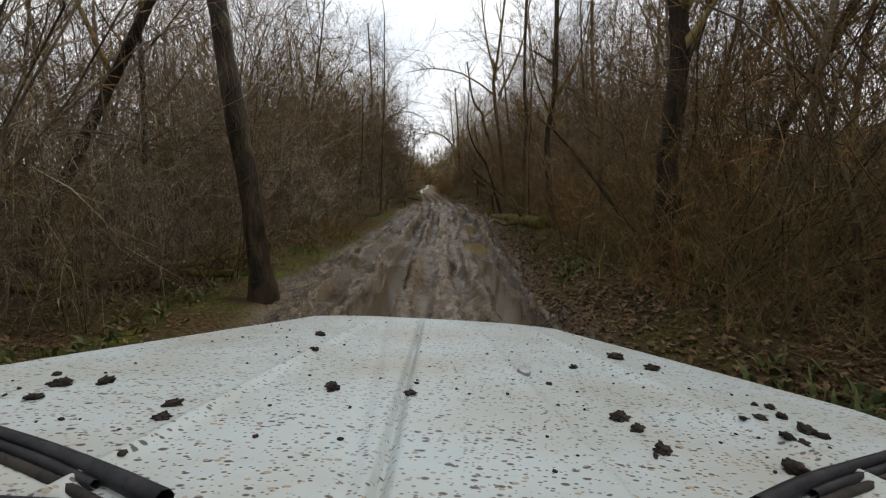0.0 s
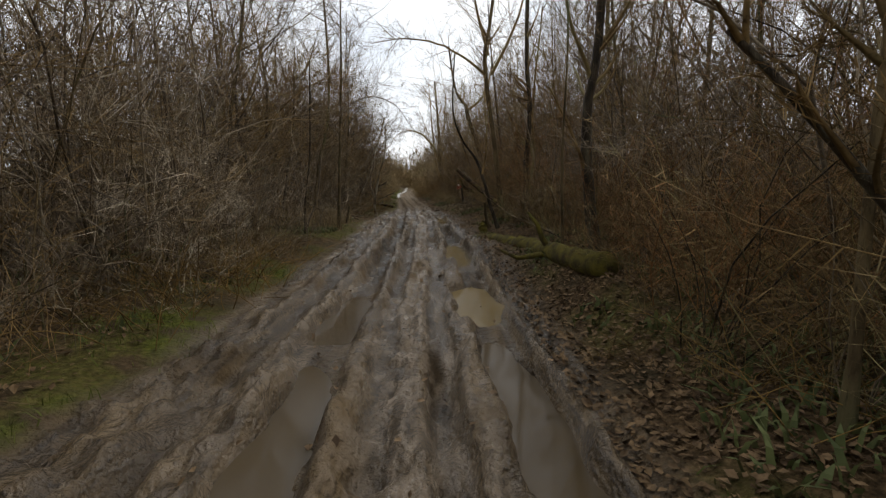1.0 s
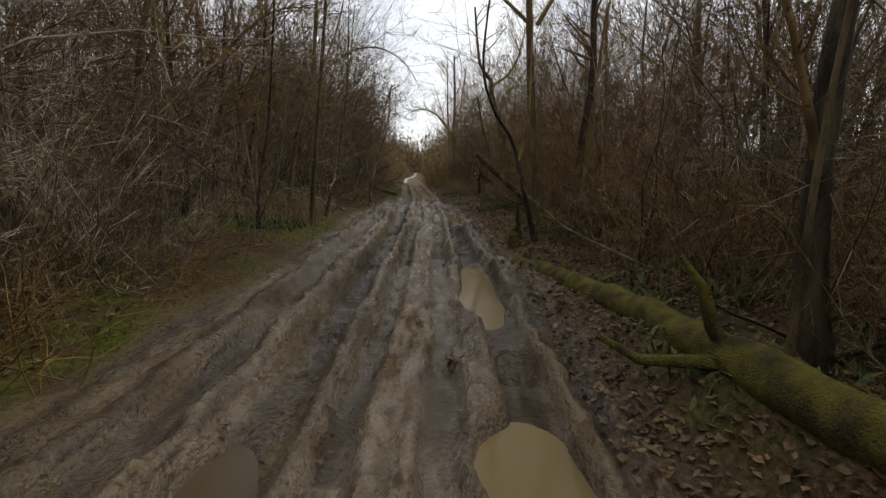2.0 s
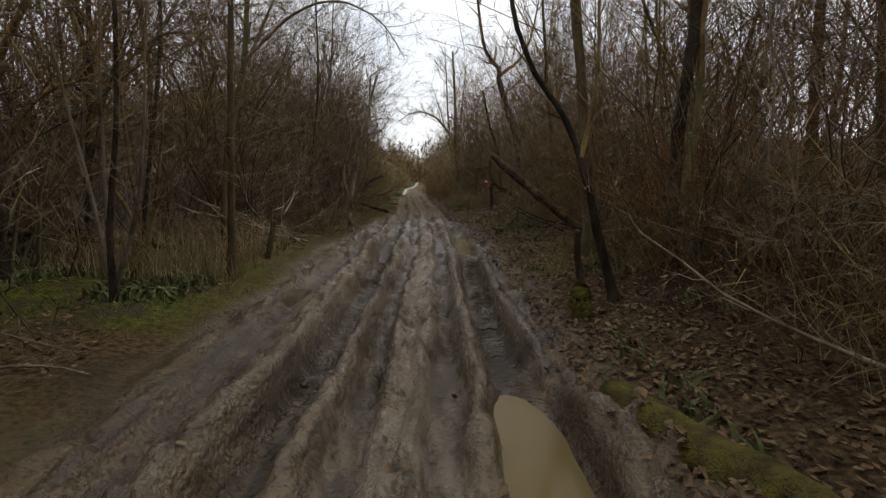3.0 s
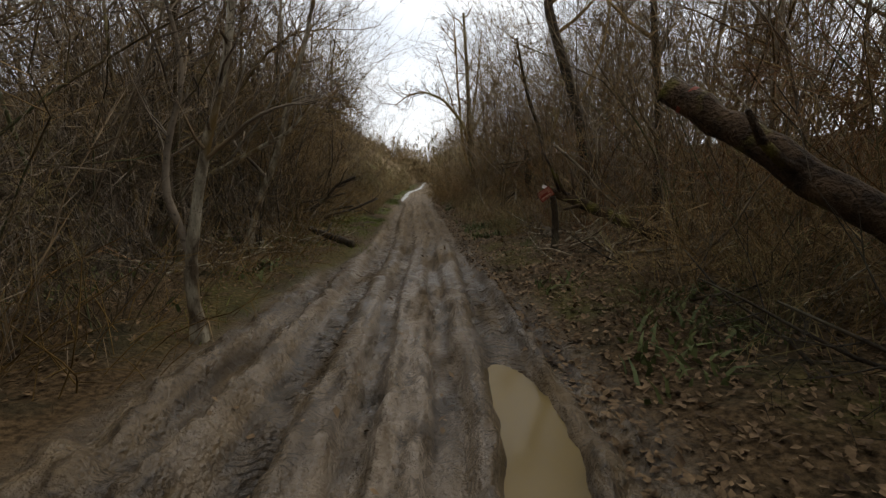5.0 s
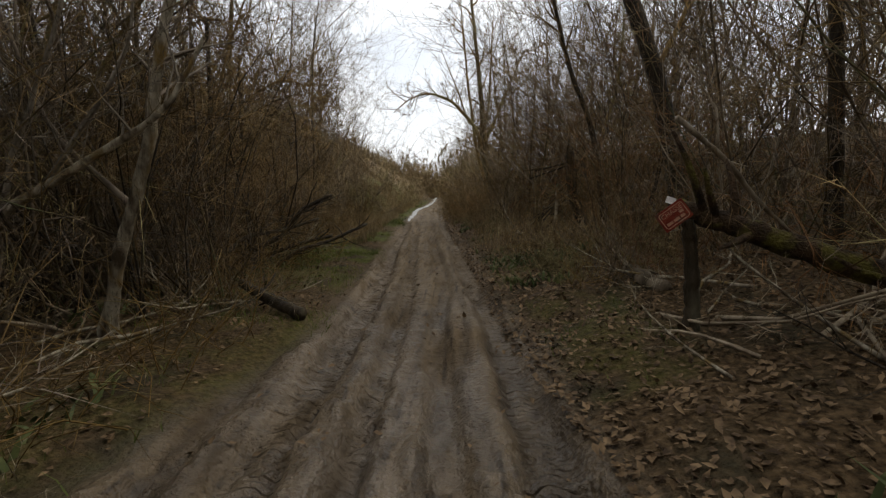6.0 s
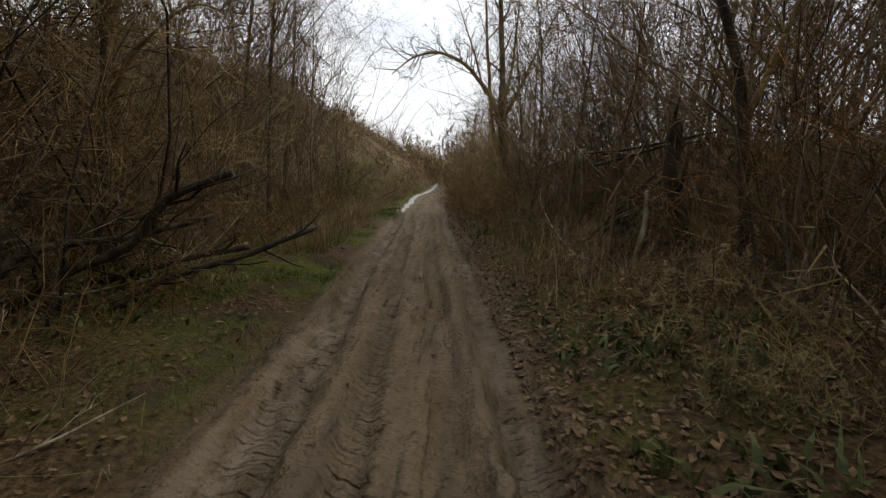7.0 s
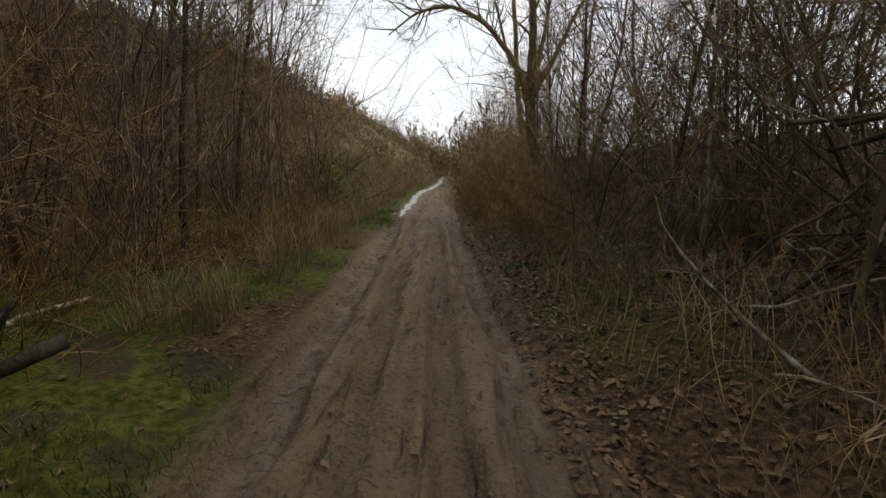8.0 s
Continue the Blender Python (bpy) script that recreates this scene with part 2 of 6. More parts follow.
def land(x, y):
    """Height of the ground, and the weights of mud and grass on it."""
    x, y = np.asarray(x, float), np.asarray(y, float)
    d = x - middle(y)
    w = (value_noise(y * 0.35, y * 0 + 3, 5) - 0.5) * 0.5
    later = smooth(y, 30, 42)
    left_edge, right_edge = -2.15 + 1.12 * later + w * (1 - 0.5 * later), 1.35 - 0.3 * later + w * 0.5
    mud = (1 - smooth(y, 145, 175)) * smooth(d, left_edge - 0.25, left_edge + 0.2) * (1 - smooth(d, right_edge - 0.2, right_edge + 0.3))
    wander = rut_wander(y)
    z = 0.02 * value_noise(x * 1.3, y * 1.3, 1)
    deep = (1 - 0.35 * later) * (1 - 0.7 * smooth(y, 60, 66))
    for at, depth, wide, s in ((-0.80, 0.125, 0.17, 21), (0.76, 0.125, 0.17, 22), (-1.42, 0.07, 0.15, 23), (-0.3, 0.055, 0.10, 24), (0.24, 0.06, 0.11, 25), (1.14, 0.05, 0.1, 26)):
        change = 0.35 + 1.15 * value_noise(y * 0.4, y * 0 + s, s)
        e = (d - at - wander + 0.05 * (value_noise(y * 1.7, y * 0 + s, s + 7) - 0.5) + 0.12 * (value_noise(y * 0.2, y * 0 + s, s + 11) - 0.5)) / wide
        z = z - mud * deep * 1.35 * depth * change * (np.exp(-e ** 6) - 0.6 * np.exp(-(np.abs(e) - 1.6) ** 2 * 3.5))
    rough = value_noise(x * 7, y * 4.5, 2) - 0.5 + 0.6 * (value_noise(x * 15, y * 11, 3) - 0.5)
    z = z + mud * (0.75 + 0.25 * deep) * (1 - 0.3 * later) * 0.13 * rough * (0.3 + value_noise(x * 1.1, y * 0.8, 8))
    for y0, y1, off, wide, level, _ in PUDDLES:
        e = (d - off - wander + 0.13 * (value_noise(y * 1.3, y * 0 + 40, 15) - 0.5) + 0.05 * (value_noise(y * 4.1, x * 3.0, 17) - 0.5)) / (wide * 0.6)
        along_it = (y - (y0 + y1) / 2) / ((y1 - y0) / 2)
        inside = smooth(1.2 - np.sqrt(e * e + np.clip(1.04 * along_it, -2, 2) ** 4), 0, 0.4)
        about = (smooth(y, y0 - 1.0, y0 - 0.6) * (1 - smooth(y, y1 + 0.6, y1 + 1.0))) * (1 - smooth(np.abs(e), 2.2, 3.2))
        bed = np.maximum(z * (1 - inside) + (level - 0.05) * inside, level + 0.014 - 0.07 * inside)
        z = z * (1 - about) + bed * about
    # verges and the slopes of the wood
    off_r, off_l = np.clip(d - right_edge, 0, None), np.clip(left_edge - d, 0, None)
    verge = 0.10 * smooth(off_r, 0, 0.7) + 0.07 * smooth(off_l, 0, 0.6)
    verge = verge + (1 - mud) * 0.12 * (value_noise(x * 0.9, y * 0.9, 6) - 0.4) + (1 - mud) * 0.035 * (value_noise(x * 5, y * 5, 7) - 0.5)
    under_log = np.exp(-((x - 1.95 + 0.108 * (y - 12.6)) / 0.26) ** 2) * smooth(y, 11.6, 12.8) * (1 - smooth(y, 20.4, 21.4))
    verge = verge + 0.26 * under_log * (1 - smooth(-d, -0.98, -0.86))
    steep = smooth(y, 53, 78)
    bank_l = (0.05 + 0.90 * steep * (1 - 0.85 * smooth(y, 150, 220))) * np.clip(off_l - 1.3, 0, None)
    bank_l = bank_l + 0.08 * np.clip(off_l - 8, 0, None)
    bank_r = 0.13 * off_r + 0.16 * np.clip(off_r - 4, 0, None)
    bank_l, bank_r = 8.4 * np.tanh(bank_l / 8.4), 5 * np.tanh(bank_r / 5)
    bank_l = bank_l * (1 - 0.75 * smooth(off_l, 15, 36)) * (0.85 + 0.3 * value_noise(x * 0.22, y * 0.13, 27))
    bank_r = bank_r * (1 - 0.5 * smooth(off_r, 18, 40)) * (0.85 + 0.3 * value_noise(x * 0.22, y * 0.13, 28))
    z = z + verge + bank_l + bank_r
    z = z + 1.5 * smooth(y, 220, 420) + 6 * smooth(-y, 30, 120)
    green = smooth(left_edge - d, -0.2, 0.12) * (1 - smooth(off_l, 3.2, 4.6)) * smooth(value_noise(x * 0.8, y * 0.5, 12), 0.2, 0.45)
    near_cut = smooth(y, 42, 50)
    green = green * (near_cut + (1 - near_cut) * 0.5 * (1 - smooth(off_l, 0.7, 1.6)) + (1 - near_cut) * 0.45 * smooth(value_noise(x * 1.7, y * 1.1, 16), 0.55, 0.7))
    green = np.maximum(green, 0.85 * smooth(y, 21, 24) * (1 - smooth(y, 28, 31)) * smooth(off_l, 0.8, 1.8) * (1 - smooth(off_l, 4.5, 7.5)) * smooth(value_noise(x * 0.9, y * 0.8, 14), 0.3, 0.55))
    green = green * (1 - 0.55 * smooth(y, 32, 36) * (1 - smooth(y, 44, 48)))
    green = np.maximum(green, 0.3 * smooth(off_r, 0.0, 0.3) * (1 - smooth(off_r, 0.9, 1.9)) * smooth(value_noise(x * 0.9, y * 0.6, 13), 0.45, 0.65))
    green = np.maximum(green, 0.6 * steep * smooth(left_edge - d, -0.2, 0.12) * (1 - smooth(off_l, 1.5, 3)))
    green = green * (1 - smooth(y, 100, 140))
    return z, mud, green


def height(x, y):
    return float(land(x, y)[0])


def mesh_of(name, verts, faces, material, smooth_faces=True):
    me = bpy.data.meshes.new(name)
    me.from_pydata(verts, [], faces)
    me.materials.append(material)
    if smooth_faces:
        me.shade_smooth()
    return me


def part(name, mesh, parent, label=""):
    ob = new(name, mesh)
    ob.parent = parent
    return tagged(ob, label)


def pale_tone(d, y):
    """Where the pale tone lies: pale mud and painted sky sheen on the crown between the ruts at first, the pressed
    wheel lanes further on.
    """
    later = smooth(y, 33, 44)
    lanes = np.exp(-((np.abs(d) - 0.78) / 0.2) ** 2)
    crown = np.exp(-(d / 0.5) ** 4) + 0.5 * np.exp(-((d + 1.1) / 0.25) ** 2)
    return np.clip(later * (0.65 + 0.3 * (d < 0)) * lanes + (1 - later) * 0.85 * crown, 0, 1)


def lugs(d, y):
    """Tyre prints: the phase of their bars along each wheel lane, and how strongly they are pressed."""
    shift = rut_wander(y)
    e = np.abs(np.abs(d - shift) - 0.78)
    press = np.maximum(1 - smooth(e, 0.10, 0.19), (1 - smooth(np.abs(d - shift + 0.25), 0.09, 0.16)) * smooth(y, 34, 42))
    fresh = smooth(value_noise(y * 0.3, d * 0 + 6, 4), 0.3, 0.5)
    return y * 42 + e * 30, press * (0.35 + 0.65 * fresh)


def build_ground():
    near = np.arange(-2.6, 1.95, 0.04)
    cols = np.concatenate([[-700, -400, -200, -120, -80, -55, -40, -30, -24, -19, -15, -12, -10, -8.5, -7.2, -6.2, -5.4, -4.8], np.arange(-4.3, -2.65, 0.17), near,
                           np.arange(2.0, 4.5, 0.17), [4.8, 5.4, 6.2, 7.2, 8.5, 10, 12, 15, 19, 24, 30, 40, 55, 80, 120, 200, 400, 700]])
    rows = np.concatenate([[-700, -300, -150, -80, -50, -30, -20, -14, -10, -8], np.arange(-6, 3, 0.25), np.arange(3, 60, 0.08), np.arange(60, 72, 0.2), np.arange(72, 130, 0.5), np.geomspace(131, 1400, 40)])
    D, Y = np.meshgrid(cols, rows)
    X = D + middle(Y)
    Z, mud, green = land(X, Y)
    # hollows below the local mean level: wet mud with rut shade painted in
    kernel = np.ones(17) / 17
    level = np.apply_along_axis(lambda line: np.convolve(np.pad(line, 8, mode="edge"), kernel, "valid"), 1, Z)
    hollow = np.clip((level - Z - 0.012) / 0.05, 0, 1) * mud * (1 - 0.6 * smooth(Y, 32, 44))
    n, k = len(rows), len(cols)
    me = bpy.data.meshes.new("ground")
    idx = np.arange(n * k).reshape(n, k)
    faces = np.stack([idx[:-1, :-1], idx[:-1, 1:], idx[1:, 1:], idx[1:, :-1]], -1).reshape(-1, 4)
    me.vertices.add(n * k)
    me.vertices.foreach_set("co", np.stack([X, Y * DEPTH_SCALE, Z], -1).ravel())
    me.loops.add(faces.size)
    me.loops.foreach_set("vertex_index", faces.ravel())
    me.polygons.add(len(faces))
    me.polygons.foreach_set("loop_start", np.arange(0, faces.size, 4))
    me.update(calc_edges=True)
    me.shade_smooth()
    for name, v in (("mud_weight", mud), ("wet_shade_weight", hollow), ("far_weight", 0.55 * mud * smooth(Y, 34, 50)), ("grass_weight", green), ("wet_weight", mud * (1 - 0.8 * smooth(Y, 33, 46))), ("pale_weight", mud * pale_tone(D, Y)), ("lug_phase", lugs(D, Y)[0]), ("lug_weight", mud * lugs(D, Y)[1]), ("straw_weight", smooth(Y, 50, 62) * smooth(-D, 1.6, 3.0))):
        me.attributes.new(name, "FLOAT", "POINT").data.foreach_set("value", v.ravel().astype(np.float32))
    me.materials.append(GROUND)
    tagged(new("ground", me), "rutted muddy forest track between leaf-littered grassy verges", "ground", kind="structure")


build_ground()


def puddle(y0, y1, off, width, level, label):
    """Standing water: a level sheet that the mud of its rut closes in on."""
    n = max(12, int((y1 - y0) / 0.3))
    verts, faces = [], []
    for i in range(n + 1):
        y = y0 - 0.2 + (y1 - y0 + 0.4) * i / n
        c = float(middle(y)) + off + float(rut_wander(np.float64(y)))
        for s in (-0.8, -0.27, 0.27, 0.8):
            verts.append((c + s * width, y * DEPTH_SCALE, level))
    for i in range(n):
        for j in range(3):
            a = i * 4 + j
            faces.append((a, a + 1, a + 5, a + 4))
    tagged(new("puddle", mesh_of("puddle", verts, faces, CLEAR_WATER if y0 > 60 else BROWN_WATER if level < -0.06 else WATER)), label, "puddle", "puddles in the ruts", "structure")


for spec in PUDDLES:
    puddle(*spec)


# ---- wood: tubes, shrubs, trees ----
class Tubes:
    def __init__(self):
        self.v, self.f = [], []

    def add(self, pts, radii, sides, gnarl=0.0):
        """A tapered tube along points; it ends in a tip where the last radius is 0. gnarl: unevenness of its skin."""
        rings = []
        for i, p in enumerate(pts):
            a = pts[max(0, i - 1)]
            b = pts[min(len(pts) - 1, i + 1)]
            d = (b - a).normalized()
            u = d.cross(Vector((0.31, 0.95, 0.07))).normalized()
            w = d.cross(u)
            if radii[i] <= 0:
                rings.append([len(self.v)])
                self.v.append(tuple(p))
                continue
            rings.append(list(range(len(self.v), len(self.v) + sides)))
            for k in range(sides):
                t = 2 * math.pi * k / sides
                o = u * math.cos(t) + w * math.sin(t)
                k2 = 1 + gnarl * (noise.noise((p + o * radii[i]) * 6) + 0.6 * noise.noise(Vector((o.x * 5, o.y * 5, p.z * 1.2)))) if gnarl else 1
                self.v.append(tuple(p + o * (radii[i] * k2)))
        for r, q in zip(rings, rings[1:]):
            for k in range(sides):
                m = (k + 1) % sides
                if len(q) == 1:
                    self.f.append((r[k], r[m], q[0]))
                else:
                    self.f.append((r[k], r[m], q[m], q[k]))

    def sliver(self, a, b, r):
        """The finest of twiglets, too thin to show a round."""
        u = (b - a).cross(Vector((0.3, 0.5, 0.8))).normalized() * r
        n = len(self.v)
        self.v += [tuple(a - u), tuple(a + u), tuple(b)]
        self.f.append((n, n + 1, n + 2))

    def cap(self, sides):
        """Closes the tube added last with a broken end."""
        self.f.append(tuple(range(len(self.v) - sides, len(self.v))))

    def mesh(self, name, material):
        return mesh_of(name, self.v, self.f, material)


def grow(rng, p, d, length, n, wander, lift):
    """The points of a wandering shoot."""
    pts, d = [p.copy()], d.normalized()
    for _ in range(n):
        d = (d + Vector((rng.gauss(0, wander), rng.gauss(0, wander), rng.gauss(0, wander) + lift))).normalized()
        p = p + d * (length / n)
        pts.append(p)
    return pts


def along(pts, t):
    s = t * (len(pts) - 1)
    i = min(int(s), len(pts) - 2)
    return pts[i].lerp(pts[i + 1], s - i), (pts[i + 1] - pts[i]).normalized()


def aside(rng, d, lo, hi):
    """A direction that leaves d by an angle between lo and hi degrees."""
    u = d.orthogonal().normalized()
    u.rotate(Matrix.Rotation(rng.uniform(0, 2 * math.pi), 3, d))
    a = radians(rng.uniform(lo, hi))
    return d * math.cos(a) + u * math.sin(a)


def twigs(rng, T, pts, r, count, length, droop=0.03, sub=6):
    """Twigs and their own side twigs along a shoot."""
    for _ in range(count):
        p, d = along(pts, rng.uniform(0.25, 1.0))
        L = length * rng.uniform(0.5, 1.3)
        e = (aside(rng, d, 25, 65) + Vector((0, 0, 0.12 - droop))).normalized()
        q = [p, p + e * L]
        T.add(q, (r, 0), 3)
        for _ in range(sub):
            a, g = along(q, rng.uniform(0.15, 0.95))
            T.sliver(a, a + aside(rng, g, 22, 60) * (L * rng.uniform(0.3, 0.75)), r * 0.75)


def shrub(rng, tall, stems, spread, lean=0.0, full=1.0):
    """A many-stemmed bare bush: its stems, and its twigs."""
    S, T = [], Tubes()
    thick = 1 / math.sqrt(full)
    for _ in range(stems):
        a = rng.uniform(0, 2 * math.pi)
        base = Vector((math.cos(a), math.sin(a), 0)) * rng.uniform(0, 0.45) + Vector((0, 0, -0.12))
        out = Vector((math.cos(a) + lean, math.sin(a), 0)) * spread * rng.uniform(0.3, 1.2)
        L = tall * rng.uniform(0.5, 1.1)
        r = 0.006 + 0.0023 * L * rng.uniform(0.5, 1.25)
        n = 6 if full == 1 else 4
        pts = grow(rng, base, out + Vector((0, 0, 1)), L, n, 0.20, -0.02)
        S.append(Tubes())
        S[-1].add(pts, [r * (1 - 0.8 * i / n) for i in range(n + 1)], 4 if full == 1 else 3)
        for _ in range(round(5 * full)):
            p, d = along(pts, rng.uniform(0.12, 0.97))
            l = L * rng.uniform(0.18, 0.42)
            q = grow(rng, p, aside(rng, d, 30, 85), l, 3, 0.24, 0.0)
            T.add(q, (r * 0.42, r * 0.32, r * 0.2, 0), 3)
            twigs(rng, T, q, max(0.0030, r * 0.17) * thick, round(5 * full), l * 0.55)
        twigs(rng, T, pts, max(0.003, r * 0.2) * thick, round(6 * full), L * 0.18)
    return S, T


def whole_tree(rng, tall, r0, lean, first=0.35, limbs=11, reach=0.33, full=1.0):
    """A bare tree: its trunk, and its crown of limbs, branches and twigs."""
    S, T = Tubes(), Tubes()
    pts = grow(rng, Vector((0, 0, -0.2)), Vector((lean[0], lean[1], 1)), tall, 9, 0.055, 0.03)
    S.add(pts, [r0 * (1.25 if i == 0 else 1) * (1 - 0.1 * i) for i in range(10)], 8)
    for i in range(limbs):
        t = first + (1 - first) * (i + rng.random()) / limbs
        p, d = along(pts, min(t, 0.99))
        r = r0 * (1.02 - 0.9 * t) * rng.uniform(0.4, 0.65)
        L = tall * reach * (1.2 - 0.7 * t) * rng.uniform(0.7, 1.2)
        q = grow(rng, p, aside(rng, d, 30, 65), L, 5, 0.11, 0.10)
        T.add(q, (r, r * 0.85, r * 0.68, r * 0.5, r * 0.33, 0.003), 4)
        for _ in range(round(5 * full)):
            a, e = along(q, rng.uniform(0.2, 1))
            l = L * rng.uniform(0.25, 0.5)
            s = grow(rng, a, aside(rng, e, 25, 60), l, 3, 0.13, 0.08)
            T.add(s, (r * 0.4, r * 0.28, r * 0.18, 0.002), 3)
            twigs(rng, T, s, max(0.0035, r * 0.13) / math.sqrt(full), round(5 * full), l * 0.5)
        twigs(rng, T, q, max(0.0035, r * 0.15), 4, L * 0.2)
    return S, T


def bramble(rng, tall, wide, stems):
    """A low tangle of arching dead stems."""
    T = Tubes()
    for _ in range(stems):
        a = rng.uniform(0, 2 * math.pi)
        p = Vector((rng.uniform(-wide, wide) * 0.6, rng.uniform(-wide, wide) * 0.6, -0.05))
        q = grow(rng, p, Vector((math.cos(a) * 0.7, math.sin(a) * 0.7, rng.uniform(0.5, 1.5))), tall * rng.uniform(0.5, 1.5), 5, 0.16, -0.13)
        r = rng.uniform(0.003, 0.006)
        T.add(q, (r, r, r * 0.9, r * 0.7, r * 0.5, 0), 3)
        for _ in range(3):
            b, e = along(q, rng.uniform(0.2, 1))
            T.add(grow(rng, b, aside(rng, e, 25, 70), tall * rng.uniform(0.15, 0.4), 2, 0.15, 0.0), (r * 0.6, r * 0.4, 0), 3)
    return T


rng = random.Random(4)


def thing(name, label, category, group=""):
    return tagged(new(name), label, category, group)


def shrub_kind(tall, stems, spread, bark, twig, label, lean=0.0):
    S, T = shrub(rng, tall, stems, spread, lean)
    return [s.mesh("stem", bark) for s in S], T.mesh("twig_spray", twig), label


POINTS = {}


def in_the_way(meshes, m):
    """Whether any of the meshes, at the pose m, reaches into the room above the wheel tracks."""
    r = np.array(m)
    for me in meshes:
        if me.name not in POINTS:
            v = np.empty(len(me.vertices) * 3)
            me.vertices.foreach_get("co", v)
            POINTS[me.name] = v.reshape(-1, 3)
        p = POINTS[me.name] @ r[:3, :3].T + r[:3, 3]
        if ((np.abs(p[:, 0] - np.interp(p[:, 1] / DEPTH_SCALE, (0, 25, 35, 45, 60), (0.05, 0.1, 0, -0.65, -1.5))) < 1.05) & (p[:, 2] < 2.7) & (p[:, 1] < 60 * DEPTH_SCALE)).any():
            return True
    return False


def standing(meshes, x, y, turn, size, lean=5.0):
    """A pose on the ground that keeps the track free: turned, and at last made smaller, until it does."""
    tilt = [rng.uniform(-lean, lean) for _ in range(2)]
    for k in range(14):
        m = pose(x, y * DEPTH_SCALE, height(x, y), *tilt, turn + 67 * k) @ Matrix.Scale(size * (1 if k < 6 else 0.9 ** (k - 5)), 4)
        if not in_the_way(meshes, m):
            break
    return m


def put_shrub(kind, x, y, turn, size):
    stems, tw, label = kind
    ob = thing("shrub", label, "shrub", "thicket along the track")
    ob.matrix_world = standing([tw], x, y, turn, size)
    for me in stems:
        part("stem", me, ob)
    part("twig_spray", tw, ob)
    return ob


SHRUBS = [shrub_kind(4.2, 10, 0.5, BARK, TWIG, "bare brown many-stemmed hazel shrub in the thicket"),
          shrub_kind(3.4, 10, 0.85, BARK, TWIG_GREY, "bare spreading brown shrub beside the track"),
          shrub_kind(4.8, 8, 0.35, STEM, TWIG_GREY, "bare upright grey-brown coppice shrub"),
          shrub_kind(3.0, 10, 0.9, BARK, TWIG_RED, "bare reddish-brown spreading shrub"),
          shrub_kind(5.2, 7, 0.28, STEM, TWIG, "tall bare brown pole-like coppice stems"),
          shrub_kind(3.8, 8, 0.7, BARK_PALE, TWIG_PALE, "bare pale-barked shrub with lichen on its stems"),
          shrub_kind(4.4, 9, 0.45, BARK, TWIG_RED, "bare tall reddish-brown shrub"),
          shrub_kind(3.6, 10, 0.65, BARK_DARK, TWIG, "bare dark wet-stemmed thorn shrub")]


# greyer growth stands to the left of the first stretch, browner and redder growth elsewhere
GREY_SHRUBS, BROWN_SHRUBS = [SHRUBS[k] for k in (1, 2, 5, 1, 2, 0)], [SHRUBS[k] for k in (0, 3, 4, 6, 7, 1)]


def tree_kind(tall, r0, lean, bark, twig, label, first=0.26, limbs=15):
    S, T = whole_tree(rng, tall, r0, lean, first, limbs)
    return S.mesh("trunk", bark), T.mesh("crown", twig), label


TREES = [tree_kind(9, 0.055, (0.05, 0), STEM, TWIG, "slender bare tree with dark brown bark"),
         tree_kind(8, 0.045, (0.1, 0.05), STEM, TWIG_GREY, "thin leaning bare grey tree"),
         tree_kind(11, 0.08, (0.03, 0.06), BARK_DARK, TWIG, "tall bare tree with a dark wet trunk", 0.3),
         tree_kind(10, 0.065, (0.12, -0.05), BARK, TWIG_GREY, "tall bare grey-brown woodland tree", 0.24, 16),
         tree_kind(7, 0.045, (0.14, 0.05), BARK_PALE, TWIG_GREY, "young pale-barked bare tree", 0.25),
         tree_kind(12, 0.09, (0.04, 0.0), BARK, TWIG, "tall bare woodland tree with spreading twigs", 0.3, 16)]


def put_tree(kind, x, y, turn, size, group="woodland trees"):
    trunk, crown, label = kind
    ob = thing("tree", label, "tree", group)
    ob.matrix_world = standing([trunk, crown], x, y, turn, size, 0)
    part("trunk", trunk, ob)
    part("crown", crown, ob)
    return ob


class Gathered:
    """Many copies of a few light meshes, joined into one."""

    def __init__(self):
        self.v, self.f, self.n = [], [], 0

    def add(self, tubes, m):
        v = np.array(tubes.v)
        r = np.array(m)
        self.v.append(v @ r[:3, :3].T + r[:3, 3])
        self.f += [tuple(i + self.n for i in f) for f in tubes.f]
        self.n += len(v)

    def link(self, name, material, label, category):
        me = mesh_of(name, np.concatenate(self.v).tolist(), self.f, material)
        return tagged(new(name, me), label, category, kind="stuff")


def edge(y, side):
    """How far from the middle line the growth begins."""
    if side < 0:
        return float(np.interp(y, (0, 8, 20, 26, 30, 38, 44, 52, 60, 85), (3.3, 3.2, 3.0, 3.5, 3.2, 2.3, 3.0, 3.3, 2.9, 1.8)))
    return float(np.interp(y, (0, 10, 22, 30, 40, 48, 60, 75, 100), (2.4, 2.3, 2.6, 2.9, 2.4, 2.1, 1.8, 1.6, 1.4)))


# ground kept open round things that stand out: x from, x to, y from, y to
OPEN = ((-4.2, -2.2, 36.4, 40.2), (0.9, 2.9, 13.6, 24.2), (1.0, 3.2, 28.0, 32.2), (1.0, 3.4, 35.4, 41.0), (0.8, 3.2, 45.6, 51.8), (0.8, 2.5, 41.4, 46.0), (-4.4, -1.6, 43.4, 49.4), (-3.0, -1.4, 31.8, 34.6), (-5.4, -2.2, 19.6, 31.2), (-4.7, -1.4, 34.2, 41.8),  (-3.0, 3.0, -3.0, 4.5), (-3.1, -1.5, 5.6, 8.4))


def is_open(x, y):
    return any(a < x < b and c < y < d for a, b, c, d in OPEN)


